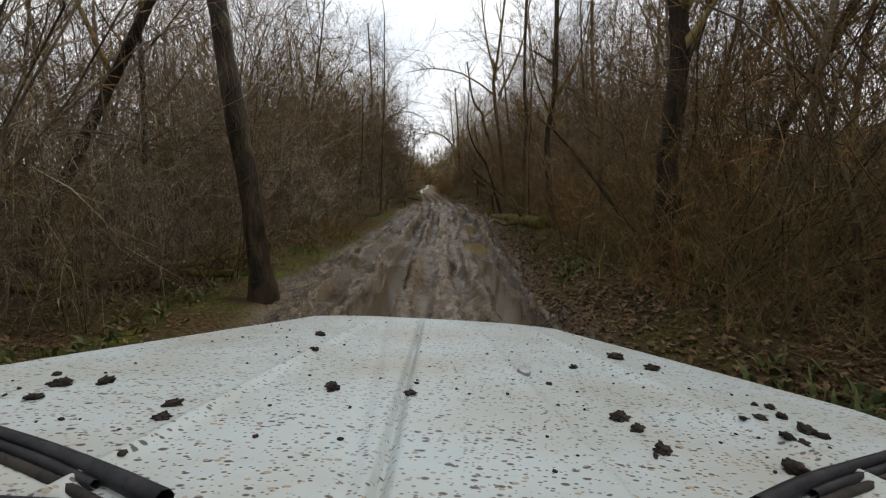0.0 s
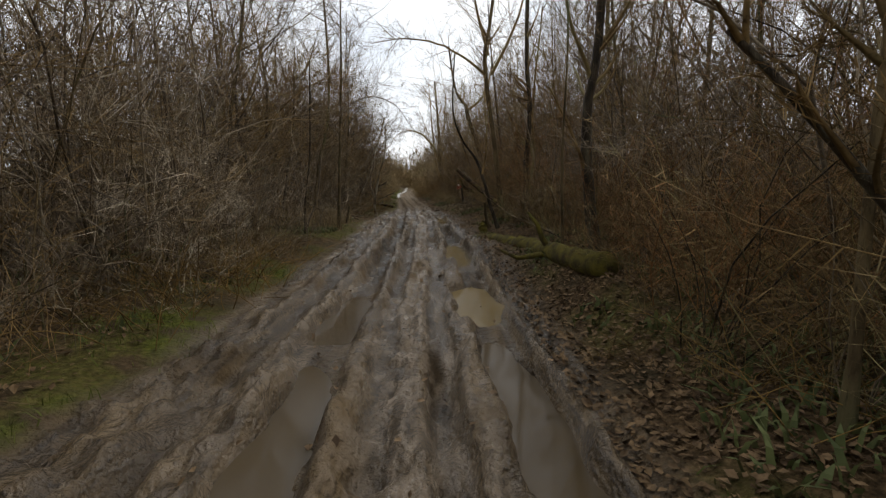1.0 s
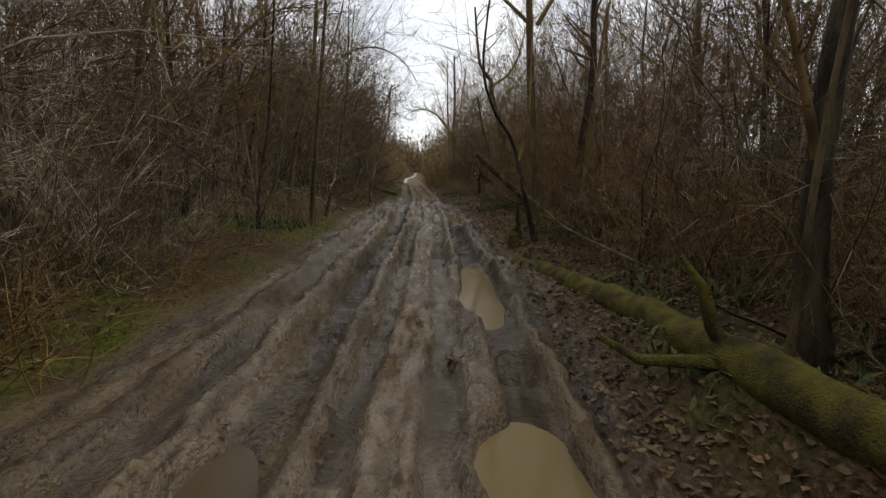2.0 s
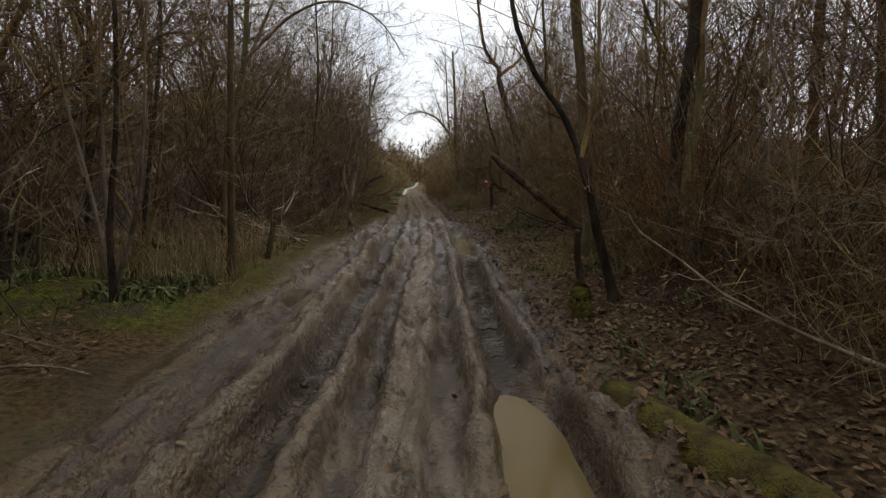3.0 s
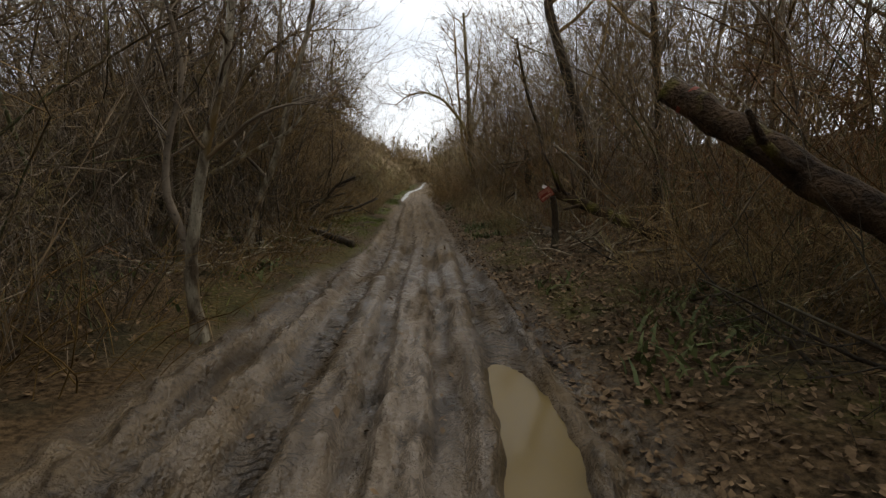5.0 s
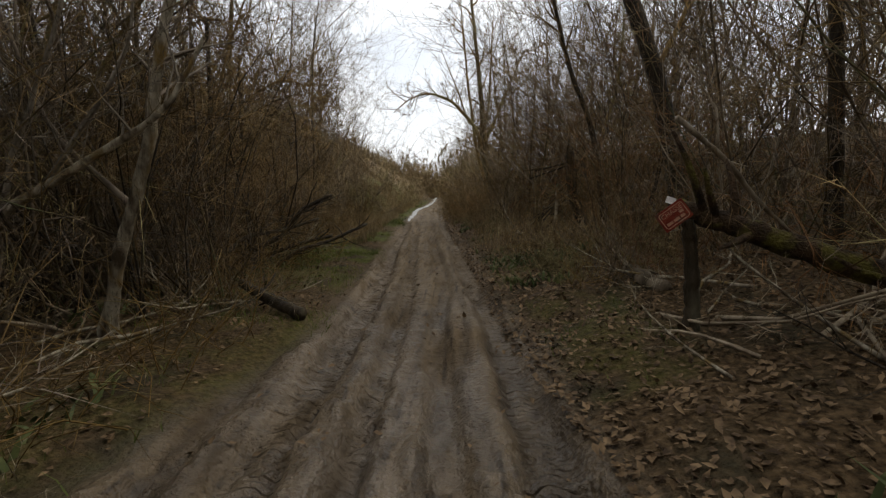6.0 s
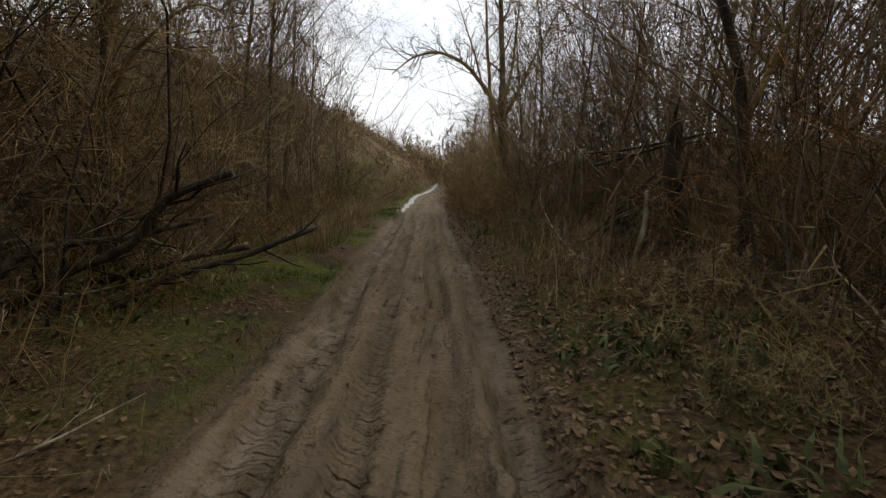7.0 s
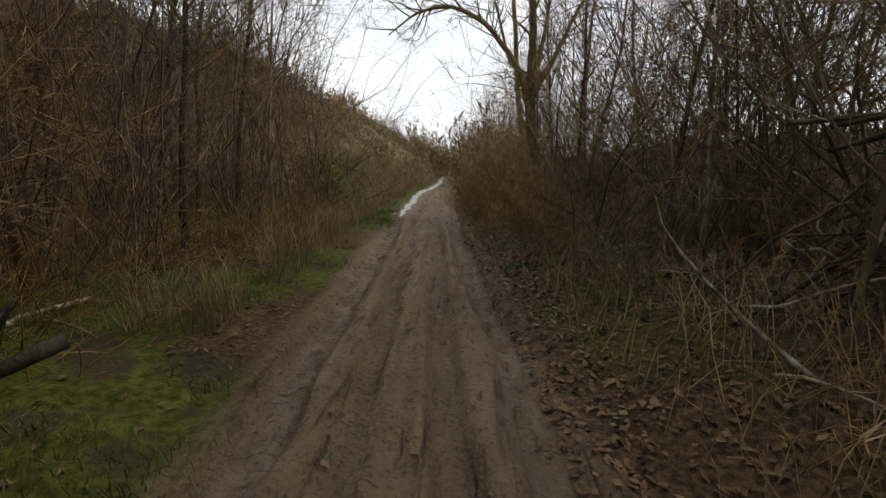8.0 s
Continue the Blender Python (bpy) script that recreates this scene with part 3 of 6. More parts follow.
def scrub(rng, tall):
    """Low thin stems that still hold withered leaves."""
    T = Tubes()
    for _ in range(16):
        p = Vector((rng.uniform(-0.8, 0.8), rng.uniform(-0.8, 0.8), -0.1))
        q = grow(rng, p, Vector((rng.gauss(0, 0.5), rng.gauss(0, 0.5), 1)), tall * rng.uniform(0.4, 1.1), 3, 0.2, -0.03)
        T.add(q, (0.012, 0.010, 0.007, 0), 3)
        for _ in range(20):
            b, e = along(q, rng.uniform(0.05, 1))
            T.sliver(b, b + aside(rng, e, 20, 90) * rng.uniform(0.10, 0.4), rng.uniform(0.012, 0.032))
    return T


def plant_thicket():
    light = [[Tubes(), Tubes()] for _ in range(5)]
    for pair, (tall, stems, spread) in zip(light, ((4.2, 8, 0.5), (3.4, 9, 0.8), (5.0, 7, 0.35), (3.8, 8, 0.6), (3.0, 9, 0.9))):
        pair[0], pair[1] = shrub(rng, tall, stems, spread, 0, 0.52)
    faint = [shrub(rng, tall, stems, spread, 0, 0.34) for tall, stems, spread in ((4.4, 8, 0.45), (3.6, 9, 0.7), (5.0, 7, 0.4))]
    far_stems, far_twigs, far_trunks, far_crowns = Gathered(), Gathered(), Gathered(), Gathered()
    light_trees = [whole_tree(rng, t, r, (0.05, 0.03), 0.16, 13, 0.36, 0.7) for t, r in ((9, 0.06), (11, 0.08), (7.5, 0.045))]
    for side in (-1, 1):
        for lo, hi, step, big, near in ((-0.25, 0.7, 1.2, 0.72, 62), (0.6, 2.0, 1.35, 1.25, 62), (1.9, 3.8, 1.7, 1.45, 50), (3.8, 6.5, 2.0, 1.6, 0), (6.5, 10, 2.4, 1.85, 0), (10, 16, 3.2, 2.3, 0), (16, 26, 3.4, 2.5, 0)):
            y = 0.5 + rng.random()
            while y < (190 if lo < 6 else 120):
                off = edge(y, side) + rng.uniform(lo, hi)
                x = float(middle(y)) + side * off
                size = big * rng.uniform(0.7, 1.2)
                turn = rng.uniform(0, 360)
                bank = side < 0 and y > 48
                if bank:
                    size *= float(np.interp(y, (50, 62, 72), (1.05, 0.75, 0.42)))
                elif side > 0 and y > 47 and lo < 1.8:
                    size *= 0.5 if lo < 0 else 0.68
                if is_open(x, y) or (bank and rng.random() < (0.8 if 56 < y < 80 and lo < 3 else 0.4)) or y < off * 1.2 - (4 if off > 6 else 2):
                    pass
                elif y < near and not (bank and rng.random() < 0.4):
                    put_shrub(rng.choice(GREY_SHRUBS if side < 0 and y < 44 else BROWN_SHRUBS), x, y, turn, size)
                elif y > 2:
                    S, T = rng.choice(faint if y > 75 or lo > 6 else light)
                    m = pose(x, y * DEPTH_SCALE, height(x, y), rng.uniform(-5, 5), rng.uniform(-5, 5), turn) @ Matrix.Scale(size, 4)
                    for s in S:
                        far_stems.add(s, m)
                    far_twigs.add(T, m)
                y += step * rng.uniform(0.6, 1.4) * (1 + max(0, y - 55) / 40)
        for lo, hi, step, near in ((0.4, 2.4, 6.5, 75), (2.5, 6, 4.6, 55), (6, 14, 3.6, 0), (14, 24, 6.0, 0)):
            y = rng.random() * 3
            while y < 200:
                off = edge(y, side) + rng.uniform(lo, hi) + (0.9 if side < 0 else 1.3)
                x = float(middle(y)) + side * off
                turn = (180 if side > 0 else 0) + rng.uniform(-70, 70) if lo < 1 else rng.uniform(0, 360)
                size = rng.uniform(0.75, 1.15)
                if side < 0 and y > 64 and off < 16:
                    pass
                elif y < near:
                    put_tree(rng.choice(TREES), x, y, turn, size)
                else:
                    S, T = rng.choice(light_trees)
                    m = pose(x, y * DEPTH_SCALE, height(x, y), 0, 0, turn) @ Matrix.Scale(size, 4)
                    far_trunks.add(S, m)
                    far_crowns.add(T, m)
                y += step * rng.uniform(0.6, 1.5) * (1 + max(0, y - 70) / 60)
    # the wood goes on behind the start: unseen growth added to block sky light
    for k in range(110):
        side = 1 if k % 2 else -1
        y = rng.uniform(-22, 7)
        off = rng.uniform(5.0, 12)
        x = side * off
        m = pose(x, y * DEPTH_SCALE, height(x, y), 0, 0, rng.uniform(0, 360))
        if k % 5 < 3:
            S, T = rng.choice(light)
            m = m @ Matrix.Scale(rng.uniform(1.1, 1.7), 4)
            for s in S:
                far_stems.add(s, m)
            far_twigs.add(T, m)
        else:
            S, T = rng.choice(light_trees)
            far_trunks.add(S, m)
            far_crowns.add(T, m)
    # close growth behind the first stretch on the left
    for k in range(26):
        y = rng.uniform(7, 34)
        x = float(middle(y)) - rng.uniform(6, 12)
        S, T = rng.choice(faint)
        m = pose(x, y * DEPTH_SCALE, height(x, y), 0, 0, rng.uniform(0, 360)) @ Matrix.Scale(rng.uniform(1.7, 2.4), 4)
        for s in S:
            far_stems.add(s, m)
        far_twigs.add(T, m)
    # slim trees close along the far track
    for k in range(20):
        y = 48 + 3.6 * k + rng.uniform(-1.5, 1.5)
        x = float(middle(y)) + edge(y, 1) + rng.uniform(0.5, 2.6)
        S, T = rng.choice(light_trees)
        m = pose(x, y * DEPTH_SCALE, height(x, y), 0, 0, rng.uniform(0, 360)) @ Matrix.Scale(rng.uniform(0.5, 0.75), 4)
        far_trunks.add(S, m)
        far_crowns.add(T, m)
    # low leafy scrub over the bank and its crest
    low = [scrub(rng, t) for t in (1.3, 1.7, 2.1)]
    bank = Gathered()
    for k in range(270):
        y = 58 + 120 * rng.random() ** 1.15
        x = float(middle(y)) - (rng.uniform(2.4 if y > 82 else 6.0, 17) if k % 3 else rng.uniform(9, 14))
        bank.add(rng.choice(low), pose(x, y * DEPTH_SCALE, height(x, y), rng.uniform(-8, 8), rng.uniform(-8, 8), rng.uniform(0, 360)) @ Matrix.Scale(rng.uniform(0.6, 1.3) if k % 3 else rng.uniform(1.1, 1.9), 4))
    for k in range(120):
        y = rng.uniform(62, 150)
        x = float(middle(y)) + rng.uniform(1.7, 4.2)
        bank.add(rng.choice(low), pose(x, y * DEPTH_SCALE, height(x, y), rng.uniform(-8, 8), rng.uniform(-8, 8), rng.uniform(0, 360)) @ Matrix.Scale(rng.uniform(0.4, 0.9), 4))
    for k in range(110):
        y = rng.uniform(41, 64)
        x = float(middle(y)) + rng.uniform(1.75, 4.0)
        bank.add(rng.choice(low), pose(x, y * DEPTH_SCALE, height(x, y), rng.uniform(-8, 8), rng.uniform(-8, 8), rng.uniform(0, 360)) @ Matrix.Scale(rng.uniform(0.2, 0.36), 4))
    for k in range(84):
        y = rng.uniform(90, 150) if k < 60 else rng.uniform(150, 185)
        x = float(middle(y)) + (rng.uniform(2.9, 7) if k < 60 else rng.uniform(-0.5, 6))
        bank.add(rng.choice(low), pose(x, y * DEPTH_SCALE, height(x, y), 0, 0, rng.uniform(0, 360)) @ Matrix.Scale(rng.uniform(1.9, 3.4), 4))
    for k in range(56):
        y = rng.uniform(152, 205)
        x = float(middle(y)) + rng.uniform(-8, 6)
        bank.add(rng.choice(low), pose(x, y * DEPTH_SCALE, height(x, y), 0, 0, rng.uniform(0, 360)) @ Matrix.Scale(rng.uniform(2.6, 4.4), 4))
    for k in range(40):
        y = rng.uniform(160, 300)
        x = float(middle(y)) + rng.uniform(-14, 6)
        bank.add(rng.choice(low), pose(x, y * DEPTH_SCALE, height(x, y), 0, 0, rng.uniform(0, 360)) @ Matrix.Scale(rng.uniform(1.0, 1.9), 4))
    bank.link("bank_scrub", SCRUB, "low dry brown scrub with withered leaves on the banks", "scrub")
    # taller growth where the track bends out of sight
    for k in range(16):
        y = rng.uniform(138, 172)
        x = float(middle(y)) + rng.uniform(0.2 if y > 150 else 1.6, 8)
        S, T = rng.choice(light_trees)
        m = pose(x, y * DEPTH_SCALE, height(x, y), 0, 0, rng.uniform(0, 360)) @ Matrix.Scale(rng.uniform(0.7, 1.1), 4)
        far_trunks.add(S, m)
        far_crowns.add(T, m)
    for k in range(70):
        y = rng.uniform(142, 185)
        side = rng.choice((-1, 1))
        off = rng.uniform(-0.3 if y > 152 else 1.7, 9)
        x = float(middle(y)) + side * off
        S, T = rng.choice(faint)
        m = pose(x, y * DEPTH_SCALE, height(x, y), 0, 0, rng.uniform(0, 360)) @ Matrix.Scale(rng.uniform(1.3, 2.1) if side > 0 else rng.uniform(0.5, 0.9), 4)
        for s in S[:4]:
            far_stems.add(s, m)
        far_twigs.add(T, m)
    # scrub that closes the view along the track
    for k in range(230):
        y = rng.uniform(140, 230) if k < 130 else rng.uniform(190, 430)
        off = rng.uniform(1.8 if y < 160 else 0.1, 14) if k < 130 else rng.uniform(0.5, 34)
        x = float(middle(y)) + rng.choice((-1, 1)) * off
        S, T = rng.choice(faint)
        m = pose(x, y * DEPTH_SCALE, height(x, y), 0, 0, rng.uniform(0, 360)) @ Matrix.Scale(rng.uniform(0.9, 1.7), 4)
        for s in S[:5]:
            far_stems.add(s, m)
        far_twigs.add(T, m)
    far_stems.link("thicket_stems", STEM, "brown stems of the thicket deeper in the wood", "thicket")
    far_twigs.link("thicket_twigs", TWIG, "hazy brown twigs of the thicket deeper in the wood", "thicket")
    far_trunks.link("distant_trunks", BARK, "bare trunks of trees deeper in the wood", "woodland")
    far_crowns.link("distant_crowns", TWIG_GREY, "fine grey-brown crowns of bare trees deeper in the wood", "woodland")


plant_thicket()

POLES = [shrub_kind(7.5, 9, 0.16, STEM, TWIG, "clump of tall thin straight bare coppice poles"), shrub_kind(6.8, 9, 0.24, STEM, TWIG_GREY, "clump of tall thin grey-brown coppice poles")]


def plant_poles():
    for side in (-1, 1):
        for lo, hi, step in ((0.9, 2.4, 3.6), (2.4, 5.0, 3.0)):
            y = rng.uniform(5, 7)
            while y < 63:
                x = float(middle(y)) + side * (edge(y, side) + rng.uniform(lo, hi))
                if not is_open(x, y):
                    put_shrub(rng.choice(POLES), x, y, rng.uniform(0, 360), rng.uniform(0.85, 1.15))
                y += step * rng.uniform(0.7, 1.4)


plant_poles()
for x, y, k, size, turn in ((-4.6, 56.6, 0, 0.9, 20), (-4.9, 59.8, 1, 1.0, 110), (-4.6, 62.2, 0, 0.85, 200), (-5.5, 58.2, 1, 1.05, 290), (-5.7, 61.2, 0, 1.0, 60), (-5.3, 54.4, 1, 0.95, 160), (-6.3, 55.8, 0, 1.1, 250), (-5.2, 63.8, 1, 0.85, 330), (-4.9, 52.6, 0, 0.95, 80)):
    put_shrub(POLES[k], x, y, turn, size)

# a dark thorn tangle that hangs over the verge
for x, y, k, size, turn in ((-3.9, 40.6, 7, 1.7, 150), (-4.9, 41.0, 7, 1.9, 220), (-3.5, 42.2, 1, 1.4, 300), (-4.6, 43.0, 7, 1.8, 30), (-5.6, 39.4, 2, 1.7, 60), (-5.4, 44.4, 7, 1.7, 190), 
                         (-5.9, 52.3, 2, 1.6, 120), (-5.3, 53.8, 4, 1.4, 200), (-6.2, 51.2, 6, 1.7, 260), (-6.6, 54.4, 4, 1.7, 15),
                         (3.4, 51.5, 4, 1.5, 40), (4.2, 53.0, 2, 1.7, 130), (3.2, 54.2, 6, 1.4, 220), (4.8, 50.4, 0, 1.7, 300), (3.6, 56.2, 4, 1.5, 10)):
    put_shrub(SHRUBS[k], x, y, turn, size)

# dark trees whose crowns meet over the thicket
for x, y, k, size, turn in ((-5.8, 24.8, 5, 0.75, 130), (-6.4, 29.6, 2, 0.8, 220), (-5.2, 32.6, 3, 0.75, 310), (-6.0, 35.2, 5, 0.7, 80), (-4.6, 37.6, 3, 0.7, 200),
                            (-5.8, 41.6, 2, 0.7, 40), (-6.4, 46.2, 5, 0.7, 150), (-7.2, 49.6, 3, 0.8, 260), (-5.0, 43.4, 5, 0.6, 330), (-4.9, 45.6, 2, 0.6, 100)):
    put_tree(TREES[k], x, y, turn, size)
for x, y, k, size, turn in ((4.9, 13.0, 3, 0.8, 10), (5.6, 17.0, 5, 0.75, 100), (4.9, 20.6, 0, 0.9, 200), (6.0, 25.0, 2, 0.8, 290), (5.1, 29.6, 3, 0.8, 30), (5.8, 34.2, 5, 0.75, 150), (4.7, 37.6, 0, 0.85, 250), (5.4, 41.4, 3, 0.75, 340),
                            (5.0, 46.0, 1, 0.9, 60), (6.0, 49.6, 5, 0.75, 170), (4.7, 53.4, 0, 0.8, 280), (5.6, 57.5, 3, 0.75, 20), (6.6, 21.8, 5, 0.85, 70), (7.0, 38.8, 2, 0.85, 130), (4.4, 43.0, 1, 0.9, 210), (6.4, 44.6, 3, 0.9, 95), (4.2, 48.4, 1, 0.85, 320), (5.2, 51.8, 3, 0.85, 15), (6.8, 54.6, 5, 0.8, 240), (4.3, 55.6, 1, 0.9, 130), (4.0, 59.4, 0, 0.75, 60), (5.2, 61.6, 1, 0.9, 200)):
    put_tree(TREES[k], x, y, turn, size)
for x, y, k, size, turn in ((-6.2, 53.0, 0, 0.62, 20), (-7.4, 55.5, 1, 0.7, 120), (-6.6, 58.0, 3, 0.55, 210), (-8.6, 59.5, 0, 0.65, 300), (-7.2, 62.0, 1, 0.62, 50), (-9.2, 64.5, 3, 0.55, 170), (-8.0, 67.0, 4, 0.7, 260), (-9.8, 70.5, 0, 0.5, 330),
                            (-10.6, 75.0, 1, 0.55, 80), (-9.0, 73.0, 3, 0.45, 140)):
    put_tree(TREES[k], x, y, turn, size)
for x, y, k, size, turn in ((-5.0, 54.6, 2, 0.8, 35), (-5.7, 56.8, 3, 0.85, 140), (-4.9, 58.8, 0, 0.8, 250), (-6.2, 60.2, 5, 0.75, 70), (-5.4, 62.0, 1, 0.85, 190), (-5.2, 51.4, 3, 0.8, 300), (-6.8, 57.6, 2, 0.9, 10)):
    put_tree(TREES[k], x, y, turn, size)
for x, y, k, size, turn in ((-5.2, 24.4, 0, 1.8, 100), (-4.5, 44.6, 7, 1.9, 20), (-5.4, 45.8, 1, 2.2, 140), (-4.6, 47.2, 7, 1.8, 280), (-6.0, 47.8, 7, 2.3, 60), (-4.9, 42.2, 1, 2.1, 190), (-6.8, 44.8, 7, 2.4, 330), (-4.2, 31.4, 7, 1.6, 200), (-5.2, 33.4, 6, 1.9, 300), (-5.6, 37.0, 0, 2.1, 160), (-6.3, 42.4, 7, 2.2, 250)):
    put_shrub(SHRUBS[k], x, y, turn, size)


def brush(rng, tall):
    """Thin shoots and suckers that stand close together, with their finest twigs."""
    T = Tubes()
    for _ in range(42):
        p = Vector((rng.uniform(-0.8, 0.8), rng.uniform(-0.8, 0.8), -0.05))
        L = tall * rng.uniform(0.4, 1.1)
        q = grow(rng, p, Vector((rng.gauss(0, 0.6), rng.gauss(0, 0.6), 1)), L, 3, 0.22, -0.02)
        r = rng.uniform(0.003, 0.006)
        T.add(q, (r, r * 0.8, r * 0.6, 0), 3)
        for _ in range(15):
            b, e = along(q, rng.uniform(0.12, 1))
            T.sliver(b, b + aside(rng, e, 20, 75) * rng.uniform(0.12, 0.5), r * 0.75)
    return T


BRUSH = [brush(rng, t).mesh("brush", m) for t, m in ((2.4, TWIG), (1.9, TWIG), (2.7, TWIG_GREY), (1.6, TWIG_RED), (2.1, TWIG_PALE))]


def plant_brush():
    for side in (-1, 1):
        for lo, hi, step in ((-0.1, 0.8, 1.25), (0.6, 2.2, 1.3), (2.0, 4.2, 1.6)):
            y = rng.uniform(4.5, 6)
            while y < 80:
                x = float(middle(y)) + side * (edge(y, side) + rng.uniform(lo, hi))
                if not is_open(x, y) and not (side < 0 and (y > 49 or y < 18) and rng.random() < 0.8):
                    ob = new("brush_clump", BRUSH[rng.choice((2, 2, 0, 4) if side < 0 and y < 44 else (0, 1, 3, 0))])
                    ob.matrix_world = standing([ob.data], x, y, rng.uniform(0, 360), rng.uniform(0.8, 1.35), 0)
                    tagged(ob, "close-standing thin brown shoots under the shrubs", "brushwood", "brush under the shrubs", "stuff")
                y += step * rng.uniform(0.6, 1.4) * (1 + max(0, y - 50) / 35)


plant_brush()

BRAMBLES = [bramble(rng, 1.0, 1.0, 34).mesh("bramble", BRAMBLE) for _ in range(3)] + [bramble(rng, 1.5, 1.0, 32).mesh("bramble", TWIG) for _ in range(2)]


def plant_brambles():
    for side in (-1, 1):
        for lo, hi, step in ((-0.7 if side > 0 else -0.5, 0.3, 1.4), (0.3, 2.4, 3.2)):
            y = 6.5
            while y < 85:
                x = float(middle(y)) + side * (edge(y, side) + rng.uniform(lo, hi))
                y += step * rng.uniform(0.6, 1.4) * (1 + max(0, y - 45) / 30)
                if is_open(x, y) and not (y > (42 if side > 0 else 35) and lo < 0):
                    continue
                ob = new("bramble_clump", rng.choice(BRAMBLES))
                ob.matrix_world = standing([ob.data], x, y, rng.uniform(0, 360), rng.uniform(0.7, 1.3), 0)
                tagged(ob, "tangle of dry brown bramble stems on the verge", "bramble", "brambles on the verges", "stuff")


plant_brambles()


# ---- things of the wood that stand out ----
def curve(points, per=4, jitter=0.0, seed=0):
    """Points on a smooth line through the given ones."""
    r = random.Random(seed)
    P = [Vector(p) for p in points]
    P = [P[0] * 2 - P[1]] + P + [P[-1] * 2 - P[-2]]
    out = []
    for i in range(1, len(P) - 2):
        a, b, c, d = P[i - 1:i + 3]
        for k in range(per):
            t = k / per
            p = 0.5 * (2 * b + (c - a) * t + (2 * a - 5 * b + 4 * c - d) * t * t + (3 * b - a - 3 * c + d) * t ** 3)
            out.append(p + Vector((r.gauss(0, jitter), r.gauss(0, jitter), r.gauss(0, jitter))))
    out.append(P[-2])
    return out


def foot(points):
    """The points with their heights counted from the ground under the first."""
    z = height(points[0][0], points[0][1])
    return [(x, y * DEPTH_SCALE, z + h) for x, y, h in points]


def bough(T, rng, pts, r0, r1, side, length, fine=6, sides=5):
    """A limb with branches and twigs."""
    n = len(pts)
    T.add(pts, [r0 + (r1 - r0) * i / (n - 1) for i in range(n)], sides)
    for _ in range(side):
        p, d = along(pts, rng.uniform(0.25, 1))
        L = length * rng.uniform(0.5, 1.2)
        q = grow(rng, p, aside(rng, d, 25, 60), L, 4, 0.14, 0.06)
        r = max(0.006, (r0 + r1) * 0.22)
        T.add(q, (r, r * 0.8, r * 0.6, r * 0.4, 0), 3)
        twigs(rng, T, q, max(0.0035, r * 0.3), fine, L * 0.4)


def shaped_tree(label, points, r0, r1, bark, twig, boughs=(), side=10, length=1.6, seed=1, name="tree", group="trees beside the track", broken=False):
    """A tree with a trunk along given points (heights above its foot) and given boughs."""
    r = random.Random(seed)
    pts = curve(foot(points), 12, r0 * 0.03, seed)
    pts[0].z -= 0.15
    n = len(pts)
    S = Tubes()
    S.add(pts, [(r0 + (r1 - r0) * i / (n - 1)) * (1 + 0.4 * max(0, 1 - i / 4)) * r.uniform(0.97, 1.03) for i in range(n)], 16, 0.16)
    S.cap(16)
    ob = thing(name, label, "tree", group)
    origin = Matrix.Translation(pts[0])
    ob.matrix_world = origin
    trunk = part("trunk", S.mesh("trunk", bark), ob)
    trunk.matrix_local = origin.inverted()
    T = Tubes()
    z0 = height(points[0][0], points[0][1])
    for bp, b0, b1, k, l in boughs:
        bough(T, r, curve([(x, y * DEPTH_SCALE, z0 + z) for x, y, z in bp], 4, b0 * 0.15, seed), b0, b1, k, l)
    if side:
        top = pts[n // 2:]
        for _ in range(side):
            p, d = along(top, r.random())
            L = length * r.uniform(0.5, 1.1)
            q = grow(r, p, aside(r, d, 30, 70), L, 4, 0.14, 0.08)
            T.add(q, (r1 * 0.8 + 0.004, r1 * 0.6 + 0.003, r1 * 0.4 + 0.002, 0.003, 0), 3)
            twigs(r, T, q, 0.0045, 7, L * 0.4)
    if T.v:
        crown = part("crown", T.mesh("crown", twig), ob)
        crown.matrix_local = origin.inverted()
    return ob


shaped_tree("dark wet-barked tree standing at the edge of the mud", [(-2.27, 7.55, 0), (-2.34, 7.55, 1.2), (-2.6, 7.55, 3.5), (-2.75, 7.6, 6), (-2.7, 7.7, 9)], 0.14, 0.07, BARK_DARK, TWIG,
            [([(-2.62, 7.55, 3.6), (-2.9, 7.3, 4.8), (-3.5, 7.3, 6.2)], 0.05, 0.012, 9, 1.2)], 9, 1.6, 3)
shaped_tree("thick dark tree trunk among hazel shrubs", [(2.75, 8.06, 0), (2.7, 8.06, 1.3), (2.76, 8.06, 2.6), (2.62, 8.1, 4.5), (2.7, 8.2, 9)], 0.145, 0.09, BARK_DARK, TWIG,
            [([(2.7, 8.1, 3.2), (2.2, 7.9, 4.4), (1.5, 7.6, 5.2)], 0.05, 0.012, 9, 1.3)], 8, 1.8, 5)
shaped_tree("thin dead sapling snapped off at its top", [(2.14, 9.06, 0), (2.12, 9.06, 1.1), (2.1, 9.05, 2.15)], 0.032, 0.022, BARK, TWIG, (), 4, 0.6, 6, "broken_sapling")
shaped_tree("dark leaning trunk snapped at its upper end", [(2.75, 8.4, 0), (2.3, 8.7, 0.7), (1.85, 8.95, 1.34), (1.42, 9.16, 1.88)], 0.034, 0.02, BARK_DARK, TWIG, (), 5, 0.7, 7, "leaning_trunk")
